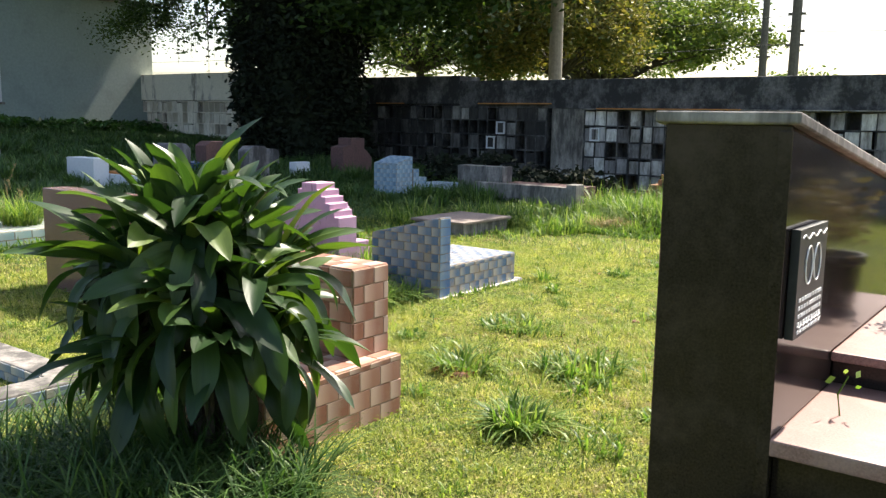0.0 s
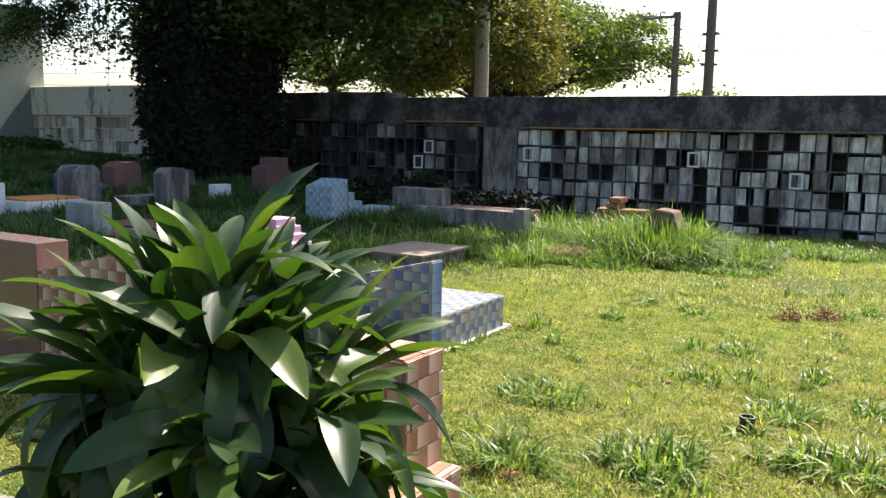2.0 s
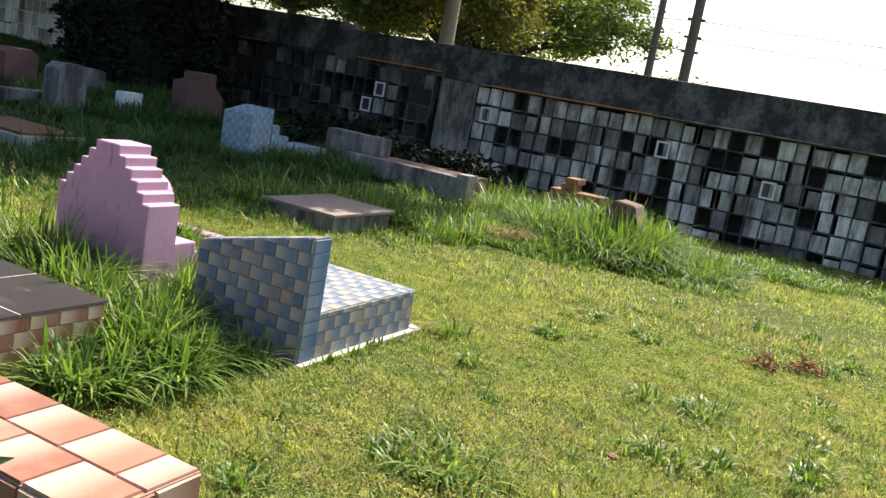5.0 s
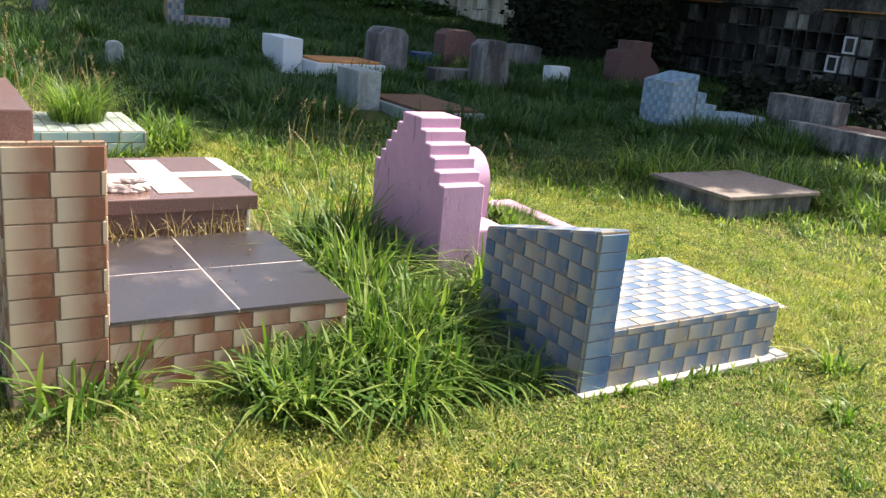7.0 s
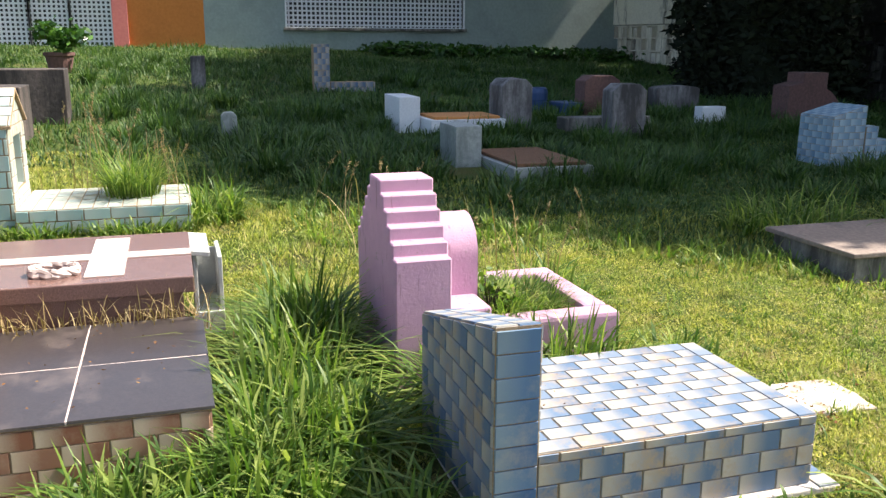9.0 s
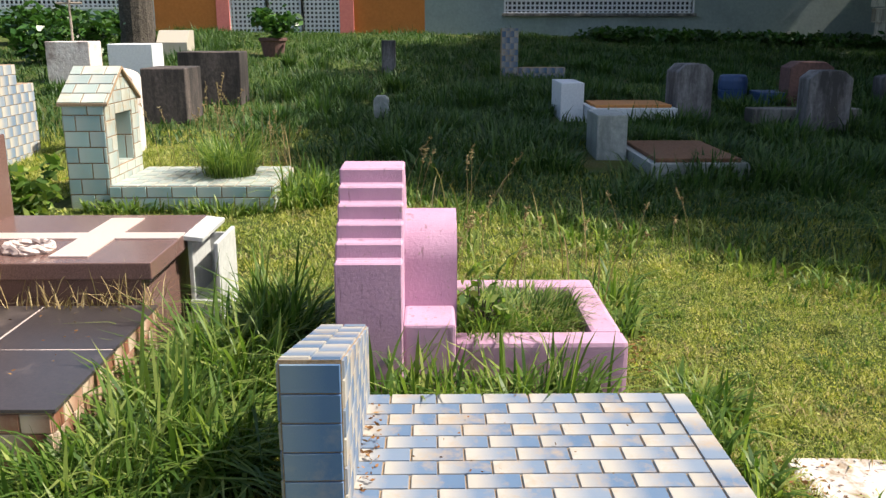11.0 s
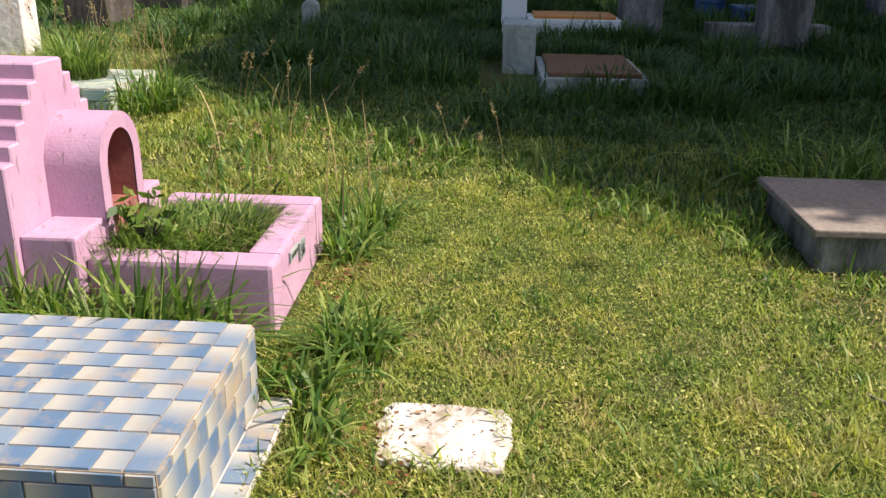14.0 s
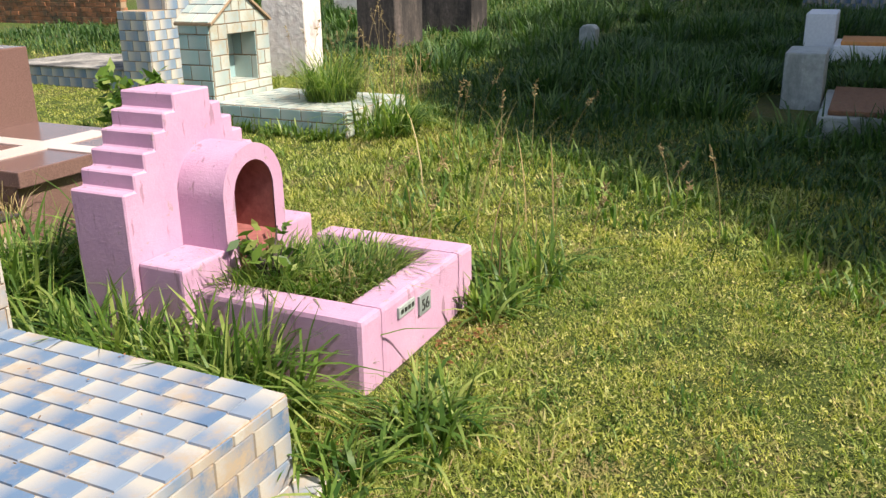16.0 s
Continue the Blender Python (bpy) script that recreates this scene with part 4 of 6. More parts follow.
# ---- graves further off ----
def stele(name, label, x, y, w, d, h, mat, top="flat", turn=0.0, category="headstone", group="old headstones"):
    """An upright stone of width w along y and depth d along x."""
    z = ground_z(x, y) - 0.04
    H = h + 0.04
    if top == "arch":
        pts = [(-w / 2, 0), (w / 2, 0)] + [(w / 2 * math.cos(a), H - 0.12 * h + 0.12 * h * math.sin(a)) for a in np.linspace(0, math.pi, 12)]
    elif top == "gable":
        pts = [(-w / 2, 0), (w / 2, 0), (w / 2, H * 0.88), (w * 0.28, H), (-w * 0.28, H), (-w / 2, H * 0.88)]
    elif top == "peak":
        pts = [(-w / 2, 0), (w / 2, 0), (w / 2, H * 0.8), (0, H), (-w / 2, H * 0.8)]
    else:
        pts = [(-w / 2, 0), (w / 2, 0), (w / 2, H), (-w / 2, H)]
    bm = prism(pts, "x", -d / 2, d / 2, 0.01)
    bm.transform(pose(x, y, z, 0, 0, turn))
    return solo(name, bm, mat, label, category, group)


def box_grave(label, x0, x1, y0, y1, h, mat, topmat, head=None, headmat=None, cat="grave"):
    z = ground_z((x0 + x1) / 2, (y0 + y1) / 2) - 0.05
    g = thing("box_grave", label, cat, ((x0 + x1) / 2, (y0 + y1) / 2, z), "far graves")
    part("box", bx(x0, x1, y0, y1, z, z + h, 0.01), mat, g)
    if topmat:
        part("lid", bx(x0 + 0.06, x1 - 0.06, y0 + 0.06, y1 - 0.06, z + h, z + h + 0.035, 0.008), topmat, g)
    if head:
        part("headstone", bx(*head[:4], z, z + head[4], 0.012), headmat or mat, g)
    return g


box_grave("veined marble box grave with soil-covered lid", -11.2, -9.85, 8.09, 8.95, 0.17, M_MARBLE, M_SOIL, (-11.26, -10.7, 7.78, 8.07, 0.5))
box_grave("white painted box grave with orange lid", -13.3, -12.5, 8.05, 9.05, 0.26, M_WHITE, M_ORANGE, (-13.75, -12.95, 7.76, 8.04, 0.52))
stele("headstone", "grey lichen-covered headstone with clipped corners", -13.0, 9.3, 0.42, 0.5, 0.7, M_GREYS, "gable")
stele("headstone", "grey stained narrow headstone in the shade", -12.5, 10.72, 0.5, 0.3, 0.7, M_GREYS, "gable")
stele("headstone", "red-brown plastered headstone in the shade", -14.5, 11.35, 0.6, 0.35, 0.62, M_REDBR, "gable")
stele("headstone", "small white painted headstone", -13.16, 12.5, 0.4, 0.2, 0.32, M_WHITE)
stele("headstone", "low grey headstone sunk in long grass", -14.8, 12.9, 0.8, 0.3, 0.45, M_GREYS, "arch")
stele("headstone", "dark narrow post-like stone headstone", -18.0, 5.48, 0.24, 0.2, 0.55, M_GREYS)
stele("headstone", "small mottled white headstone", -12.8, 5.63, 0.18, 0.16, 0.3, M_MARBLE, "gable")
stele("headstone", "stained grey block headstone with a cross on top", -16.2, 0.74, 0.66, 0.5, 0.62, M_WHITEW)
stele("headstone", "pale blue-white painted block headstone", -15.1, 2.05, 0.62, 0.5, 0.68, M_WHITE)
stele("headstone", "dark stained block headstone", -12.8, 3.2, 0.5, 0.7, 0.6, M_DARKST)
stele("headstone", "brown stained wide headstone", -14.2, 3.35, 0.8, 0.5, 0.66, M_DARKST)
stele("headstone", "rough whitewashed leaning headstone", -10.75, 3.24, 0.46, 0.35, 0.8, M_WHITEW, "arch", 6)
stele("headstone", "long low grey concrete end of a grave", -13.0, 10.7, 1.3, 0.3, 0.2, M_CONC, "flat")
# stepped dark red grave
z = ground_z(-13.6, 14.5) - 0.05
g = thing("red_grave", "dark red plastered grave with stepped shoulders", "grave", (-13.6, 14.5, z), "far graves")
part("headstone", prism([(14.05, z), (15.0, z), (15.0, z + 0.4), (14.85, z + 0.55), (14.75, z + 0.6), (14.75, z + 0.85), (14.3, z + 0.85), (14.3, z + 0.7), (14.05, z + 0.65)], "x", -13.8, -13.4, 0.01), M_REDBR, g)
# light blue stepped grave
z = ground_z(-10.2, 12.3) - 0.05
g = thing("blue_grave", "light blue painted grave with stepped headstone", "grave", (-10.3, 12.6, z), "far graves")
hs = part("headstone", prism([(12.1, z), (12.55, z), (12.55, z + 0.76), (12.1, z + 0.64)], "x", -10.75, -10.2), M_GROUT, g)
clad(hs, (-10.2, 12.1, z), (0, 1, 0), (0, 0, 1), 0.45, 0.64, TL, TH, M_LTILE, far=0.76)
clad(hs, (-10.75, 12.1, z), (1, 0, 0), (0, 0, 1), 0.55, 0.64, TL, TH, M_LTILE)
clad(hs, (-10.2, 12.1, z + 0.64), (0, 0.45, 0.12), (-1, 0, 0), math.hypot(0.45, 0.12), 0.55, TL, TH, M_LTILE)
for y0, y1, h in ((12.55, 12.72, 0.52), (12.72, 12.95, 0.36), (12.95, 14.0, 0.2)):
    st = part("step" if y1 < 13 else "bed", bx(-10.74, -10.18, y0, y1, z, z + h, 0), M_GROUT, g)
    clad(st, (-10.18, y0, z), (0, 1, 0), (0, 0, 1), y1 - y0, h, TL, TH, M_LTILE)
    clad(st, (-10.18, y0, z + h), (0, 1, 0), (-1, 0, 0), y1 - y0, 0.56, TL, TH, M_LTILE)
# grey slab headstone and long low bed
z = ground_z(-9.9, 14.6) - 0.05
g = thing("grey_grave", "grey cement grave with upright slab and long bed", "grave", (-9.6, 15, z), "far graves")
part("headstone", bx(-10.5, -9.4, 14.4, 14.75, z, z + 0.6, 0.01), M_CONC, g)
part("bed", bx(-9.38, -7.6, 13.9, 14.9, z, z + 0.3, 0.01), M_REDBR, g)
part("bed_rim", bx(-9.6, -7.4, 13.7, 13.9, z, z + 0.34, 0.01), M_CONC, g)
part("post", bx(-7.55, -7.35, 13.65, 13.95, z, z + 0.4, 0.01), M_CONC, g)
# far tiled cross grave
z = ground_z(-17.6, 7.6) - 0.04
g = thing("tiled_grave", "small far grave with blue and white tiled pillar", "grave", (-17.6, 7.6, z), "tiled graves")
pl = part("pillar", bx(-17.75, -17.5, 7.41, 7.69, z, z + 0.85, 0.004), M_GROUT, g)
clad(pl, (-17.5, 7.41, z), (0, 1, 0), (0, 0, 1), 0.28, 0.85, 0.14, 0.1, M_BLUE)
bd = part("bed", bx(-17.7, -17.5, 7.7, 8.5, z, z + 0.2, 0.004), M_GROUT, g)
clad(bd, (-17.5, 7.7, z), (0, 1, 0), (0, 0, 1), 0.8, 0.2, 0.14, 0.1, M_BLUE)
g = thing("tiled_block", "far tiled block with slanting top", "grave", (-20.2, 1.15, ground_z(-20.2, 1.15)), "tiled graves")
z = ground_z(-20.2, 1.15) - 0.04
tb = part("block", prism([(-20.5, z), (-19.95, z), (-19.95, z + 0.35), (-20.2, z + 0.58), (-20.5, z + 0.58)], "y", 0.85, 1.45, 0.004), M_MULTI, g)
# thin cross on the stained block
bm = bmesh.new()
tube(bm, [(-16.2, 0.74, 1.15), (-16.2, 0.74, 2.0)], [0.02, 0.02], 8)
tube(bm, [(-16.2, 0.55, 1.75), (-16.2, 0.93, 1.75)], [0.018, 0.018], 8)
solo("iron_cross", bm, M_POLE, "thin rusty iron cross on a stained block", "cross")
# blue barrel and tub
z = ground_z(-15, 10.5) - 0.01
solo("barrel", lathe([(0.17, 0), (0.19, 0.02), (0.2, 0.16), (0.19, 0.17), (0.2, 0.19), (0.2, 0.3), (0.185, 0.36), (0.16, 0.38), (0.15, 0.375)], -15.0, 10.52, z), M_BBLUE, "blue plastic barrel among the graves", "barrel")
solo("tub", bx(-15.0, -14.4, 10.75, 11.6, z - 0.05, z + 0.17, 0.03), M_BBLUE, "dark blue low plastic tub", "tub")
# brick stub and stone stub in the long grass
z = ground_z(-6.2, 15.2) - 0.05
g = thing("brick_stub", "stepped stub of old orange bricks in long grass", "brick pier", (-6.2, 15.2, z))
for a, k in (((-6.62, -5.72, 15.0, 15.4), 6), ((-6.4, -5.98, 15.0, 15.4), 8)):
    for r in range(k):
        for i in range(int((a[1] - a[0]) / 0.215)):
            x = a[0] + 0.215 * i + (0.05 if r % 2 else 0)
            if k == 8 and r < 6:
                continue
            ob = part("brick", bx(x, x + 0.205, a[2] + random.uniform(-0.01, 0.01), a[3], z + 0.1 * r, z + 0.1 * r + 0.092, 0.006), M_BRICK, g)
z = ground_z(-4.85, 13.3) - 0.05
bm = prism([(-5.12, z), (-4.62, z), (-4.58, z + 0.42), (-4.68, z + 0.74), (-4.95, z + 0.77), (-5.14, z + 0.52)], "y", 13.05, 13.5, 0.02)
solo("stone_stub", bm, M_REDBR, "eroded reddish stone stub in long grass", "stone")
# things in the lawn
z = ground_z(-2.1, 5.5)
can = thing("can", "small black plastic can stuck in the lawn", "can", (-2.1, 5.45, z))
part("body", lathe([(0.036, -0.02), (0.04, 0.0), (0.042, 0.06), (0.046, 0.062), (0.046, 0.078), (0.036, 0.078), (0.034, 0.03)], -2.1, 5.45, z, 18), M_BLACKP, can)
for i, (x, y) in enumerate(((-2.42, 8.98), (-2.14, 9.22))):
    bm = bmesh.new()
    rr = random.Random(i + 4)
    for k in range(60):
        a, r = rr.uniform(0, 6.28), rr.uniform(0, 0.13)
        px, py, pz = x + r * 1.3 * math.cos(a), y + r * math.sin(a), ground_z(x, y) + rr.uniform(0.0, 0.12) * (1 - r * 6) + 0.012
        d = Vector((rr.uniform(-1, 1), rr.uniform(-1, 1), rr.uniform(-0.4, 0.8))).normalized() * rr.uniform(0.04, 0.09)
        tube(bm, [(px, py, pz), (px + d.x, py + d.y, pz + max(d.z, -0.01))], [0.008, 0.003], 5)
    solo("pine_debris", bm, M_BRICK, "clump of dry brown plant debris on the lawn", "debris", "debris clumps")
bm = bmesh.new()
zz = ground_z(-5, 7.6)
edge = []
for i in range(26):
    a = 2 * math.pi * i / 26
    c, d = math.cos(a), math.sin(a)
    r = 0.19 / max(abs(c), abs(d)) ** 0.8 + 0.035 * noise.noise(Vector((c * 4, d * 4, 3))) + 0.02 * noise.noise(Vector((c * 14, d * 14, 8)))
    edge.append((-5.1 + r * 0.9 * c + 0.1 * r * d, 7.63 + r * 1.08 * d))
bm = prism(edge, "z", zz - 0.05, zz + 0.018, 0.006)
solo("stone_slab", bm, M_WSTONE, "broken white stone slab lying in the lawn", "stone")
for i, (x, y, s) in enumerate(((-2.9, 4.05, 0.05), (-2.98, 4.12, 0.045), (-1.2, 5.62, 0.09), (-1.08, 5.4, 0.1), (-1.35, 5.75, 0.05), (-4.0, 8.0, 0.03), (-2.75, 6.15, 0.035))):
    solo("brick_fragment", rock(x, y, ground_z(x, y) + s * 0.25, s, s * 0.8, s * 0.45, 0.4, i, 2), M_BRICK, "broken red brick fragment in the grass", "brick", "brick fragments")
for i, (x, y, a, l) in enumerate(((-5.5, 9.0, 0.4, 0.16), (-5.0, 8.9, 1.0, 0.12), (-3.9, 7.4, 2.2, 0.1))):
    z = ground_z(x, y) + 0.012
    bm = tube(bmesh.new(), [(x, y, z), (x + 0.5 * l * math.cos(a), y + 0.5 * l * math.sin(a), z + 0.008), (x + l * math.cos(a), y + l * math.sin(a), z)], [0.006, 0.007, 0.004], 6)
    solo("twig", bm, M_POLE, "dry grey twig lying on the lawn", "twig", "twigs")

# ---- poles and cables beyond the wall ----
bm = tube(bmesh.new(), [(-12.6, 21.9, -0.3), (-12.6, 21.9, 11)], [0.21, 0.15], 16)
solo("utility_pole", bm, M_POLE, "thick brown concrete pole behind the wall", "utility pole", "utility poles")


def utility_pole(x, y, h, arm, lab):
    g = thing("utility_pole", lab, "utility pole", (x, y, 0), "utility poles")
    part("pole", tube(bmesh.new(), [(x, y, -0.3), (x, y, h)], [0.2, 0.14], 12), M_POLED, g)
    part("crossarm", bx(x - arm, x + 0.15, y - 0.06, y + 0.06, h - 0.25, h - 0.13, 0.01), M_POLED, g)
    for i in range(3):
        part("insulator", lathe([(0.03, 0), (0.06, 0.03), (0.03, 0.06), (0.06, 0.09), (0.02, 0.13)], x - arm * (0.1 + 0.4 * i), y, h - 0.13, 10), M_POLE, g)
    for zz in (4.2, 4.7, 5.3):
        part("bracket", bx(x - 0.3, x + 0.3, y - 0.05, y + 0.05, zz, zz + 0.08, 0.01), M_POLED, g)


utility_pole(-9.1, 32.8, 12.5, 1.6, "dark utility pole with brackets beyond the wall")
utility_pole(-11.8, 38.0, 6.9, 1.5, "dark utility pole with a crossarm beyond the wall")
bm = tube(bmesh.new(), [(-27.0, 23.0, 0), (-27.0, 23.0, 11)], [0.17, 0.13], 12)
solo("utility_pole", bm, M_POLED, "dark slim pole behind the hanging vines", "utility pole", "utility poles")
for i, (a, b) in enumerate((((-60, 38, 5.2), (-9.1, 32.8, 5.3)), ((-9.1, 32.8, 4.7), (45, 30, 4.6)), ((-9.1, 32.8, 5.3), (45, 30, 5.4)), ((-60, 38, 4.5), (-9.1, 32.8, 4.3)), ((-27, 23, 6.4), (-11.8, 38, 6.7)), ((-11.8, 38, 6.7), (-9.1, 32.8, 10.5)), ((-27, 23, 6.0), (-60, 16, 6.6)))):
    pts = [tuple(Vector(a).lerp(Vector(b), s) - Vector((0, 0, 1.6 * s * (1 - s)))) for s in np.linspace(0, 1, 14)]
    solo("cable", tube(bmesh.new(), pts, [0.014] * 14, 5), M_WIRE, "thin black cable sagging overhead", "cable", "cables")


# ---- foliage ----
def strips(name, P, phi, bend, H, W, mat, seg=3, flat=0.0):
    """Blades as one mesh: base points, heading, bend, length and width."""
    n = len(P)
    k = 2 * seg + 1
    co = np.zeros((n, k, 3))
    dx, dy = np.cos(phi), np.sin(phi)
    sx, sy = -dy, dx
    for s in range(seg + 1):
        t = s / seg
        out = bend * H * t ** 1.7
        up = H * (t - 0.55 * np.clip(bend, 0, 1.3) * t ** 2.4)
        cx, cy, cz = P[:, 0] + dx * out, P[:, 1] + dy * out, P[:, 2] + up
        if s == seg:
            co[:, k - 1] = np.stack([cx, cy, cz], 1)
        else:
            w = W * (1 - 0.6 * t ** 2) * 0.5
            co[:, 2 * s] = np.stack([cx - sx * w, cy - sy * w, cz], 1)
            co[:, 2 * s + 1] = np.stack([cx + sx * w, cy + sy * w, cz], 1)
    tri = []
    for s in range(seg - 1):
        a = 2 * s
        tri += [(a, a + 1, a + 3), (a, a + 3, a + 2)]
    tri.append((2 * seg - 2, 2 * seg - 1, 2 * seg))
    tri = np.array(tri)
    faces = (tri[None] + (np.arange(n) * k)[:, None, None]).reshape(-1, 3)
    return tri_mesh(name, co.reshape(-1, 3), faces, mat)


def tri_mesh(name, co, faces, mat):
    me = bpy.data.meshes.new(name)
    me.vertices.add(len(co))
    me.vertices.foreach_set("co", co.astype(np.float32).ravel())
    me.loops.add(len(faces) * 3)
    me.loops.foreach_set("vertex_index", faces.astype(np.int32).ravel())
    me.polygons.add(len(faces))
    me.polygons.foreach_set("loop_start", np.arange(0, len(faces) * 3, 3, dtype=np.int32))
    me.update()
    me.materials.append(mat)
    return me


RNG = np.random.default_rng(5)
SOLID = [(-5.25, -4.38, 5.8, 7.12), (-6.07, -5.0, 3.76, 5.04), (-3.5, -2.78, 2.42, 3.36), (-6.48, -5.56, 5.76, 6.33), (-6.61, -5.71, 6.3, 7.01), (-7.07, -6.02, 3.75, 5.38), (-9.63, -8.72, 3.42, 5.08), (-10.78, -9.57, 0.5, 2.5), (-0.95, 1.2, 2.17, 3.95), (-4.4, -4.2, 0.9, 2.5), (-7.46, -6.56, 9.15, 10.31), (-5.25, -4.96, 7.48, 7.78), (-11.2, -10.1, 7.6, 9.2), (-13.3, -12.5, 7.6, 9.1), (-10.78, -10.1, 11.75, 14.0)]


def clear(P):
    ok = np.ones(len(P), bool)
    for x0, x1, y0, y1 in SOLID:
        ok &= ~((P[:, 0] > x0) & (P[:, 0] < x1) & (P[:, 1] > y0) & (P[:, 1] < y1))
    return P[ok]


def lumpy(P, s, seed):
    """Soft random field in 0..1 over the plan."""
    r = np.random.default_rng(seed)
    v = np.zeros(len(P))
    for _ in range(7):
        a = r.uniform(0, 6.28)
        v += np.sin((P[:, 0] * np.cos(a) + P[:, 1] * np.sin(a)) * s * r.uniform(0.6, 1.7) + r.uniform(0, 6.28))
    return 0.5 + v / 7


def field(x0, x1, y0, y1, n, thin=0.0, seed=3):
    P = np.stack([RNG.uniform(x0, x1, n), RNG.uniform(y0, y1, n)], 1)
    P = clear(P)
    if thin:
        P = P[RNG.uniform(0, 1, len(P)) < 1 - thin + thin * 2 * lumpy(P, 2.2, seed)]
    return np.column_stack([P, ground_za(P[:, 0], P[:, 1])])


def grass(name, P, h0, h1, w, mat, bend=(0.2, 0.9), seg=2, label="", lump=(0.35, 1.7)):
    n = len(P)
    H = RNG.uniform(h0, h1, n) * np.clip(0.3 + 1.4 * lumpy(P, 1.6, 9), *lump) * np.clip(0.4 + 1.2 * lumpy(P, 19.0, 12), 0.45, 1.5)
    me = strips(name, P, RNG.uniform(0, 6.2832, n), RNG.uniform(*bend, n), H, w * RNG.uniform(0.7, 1.3, n), mat, seg)
    return tagged(new(name, me), label, "grass", kind="stuff")


near = np.concatenate([field(-7.6, -0.8, 2.6, 9.2, 700000, 0.3), field(-6.0, -0.6, 1.2, 3.2, 60000, 0.6)])
grass("lawn_grass", near, 0.014, 0.042, 0.0055, M_GRASS, (0.3, 1.2), 1, "short mown yellow-green lawn grass", (0.8, 1.35))
mid = np.concatenate([field(-12.0, 3.0, 8.8, 18.7, 190000, 0.7), field(-12, -7.4, 1.0, 9.2, 130000, 0.6), field(-6, 0, -2.5, 1.4, 30000, 0.6)])
grass("lawn_grass", mid, 0.03, 0.065, 0.011, M_GRASS, (0.3, 1.1), 1, "short lawn grass further off")
grass("lawn_grass", field(-12, 9, -6, 18.7, 150000, 0.5), 0.03, 0.07, 0.013, M_GRASS, (0.3, 1.1), 1, "lawn grass all over the yard")
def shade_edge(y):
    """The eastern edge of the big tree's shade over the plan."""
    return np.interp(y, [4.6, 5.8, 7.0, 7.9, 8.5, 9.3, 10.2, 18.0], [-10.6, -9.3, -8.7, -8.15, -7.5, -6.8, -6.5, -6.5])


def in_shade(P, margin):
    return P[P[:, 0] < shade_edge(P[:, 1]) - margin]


# West of shade_edge the grass colour itself is darkened for shade.
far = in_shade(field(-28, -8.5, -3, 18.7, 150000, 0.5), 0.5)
grass("shaded_rough_grass", far, 0.05, 0.17, 0.016, M_ROUGH_SHADED, (0.3, 1.1), 2, "rough grass between the far graves")
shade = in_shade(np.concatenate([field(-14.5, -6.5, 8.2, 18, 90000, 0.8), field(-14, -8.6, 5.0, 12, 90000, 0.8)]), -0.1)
grass("shaded_rough_grass", shade, 0.03, 0.1, 0.011, M_ROUGH_SHADED, (0.3, 1.1), 2, "low rough grass under the big tree")
gt = np.random.default_rng(77)
tuss = []
for k in range(430):
    cx, cy = (gt.uniform(-16, -8.6), gt.uniform(4.2, 16.5)) if k < 300 else (gt.uniform(-24, -14), gt.uniform(0, 17))
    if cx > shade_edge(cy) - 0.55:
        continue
    m = int(gt.uniform(40, 190))
    a, r = gt.uniform(0, 6.28, m), gt.uniform(0.1, 0.42) * np.sqrt(gt.uniform(0, 1, m))
    Q = np.column_stack([cx + r * np.cos(a), cy + r * np.sin(a), np.full(m, gt.uniform(0.13, 0.42)) * gt.uniform(0.5, 1.15, m), a])
    tuss.append(Q)
for cx, cy, hh in ((-9.65, 8.5, 0.26), (-9.7, 8.9, 0.3), (-9.9, 9.2, 0.34), (-10.4, 9.2, 0.32), (-12.3, 8.5, 0.36), (-12.3, 8.9, 0.4), (-12.4, 9.25, 0.34), (-11.4, 8.4, 0.3), (-13.0, 7.5, 0.3), (-11.6, 7.5, 0.26), (-12.5, 9.0, 0.3), (-9.8, 12.4, 0.34), (-9.8, 13.2, 0.3)):
    m = 170
    a, r = gt.uniform(0, 6.28, m), 0.3 * np.sqrt(gt.uniform(0, 1, m))
    tuss.append(np.column_stack([cx + r * np.cos(a), cy + r * np.sin(a), hh * gt.uniform(0.5, 1.15, m), a]))
tuss = np.concatenate(tuss)
TP = np.column_stack([tuss[:, :2], ground_za(tuss[:, 0], tuss[:, 1])])
keep_ = np.ones(len(TP), bool)
for x0, x1, y0, y1 in SOLID:
    keep_ &= ~((TP[:, 0] > x0) & (TP[:, 0] < x1) & (TP[:, 1] > y0) & (TP[:, 1] < y1))
TP, tuss = TP[keep_], tuss[keep_]
# Tussocks take the same shade-darkened green.
me = strips("long_grass", TP, tuss[:, 3] + RNG.normal(0, 0.7, len(TP)), RNG.uniform(0.15, 1.0, len(TP)), tuss[:, 2], 0.015 * RNG.uniform(0.6, 1.4, len(TP)), M_ROUGH_SHADED, 3)
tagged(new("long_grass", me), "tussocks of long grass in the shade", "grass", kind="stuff")


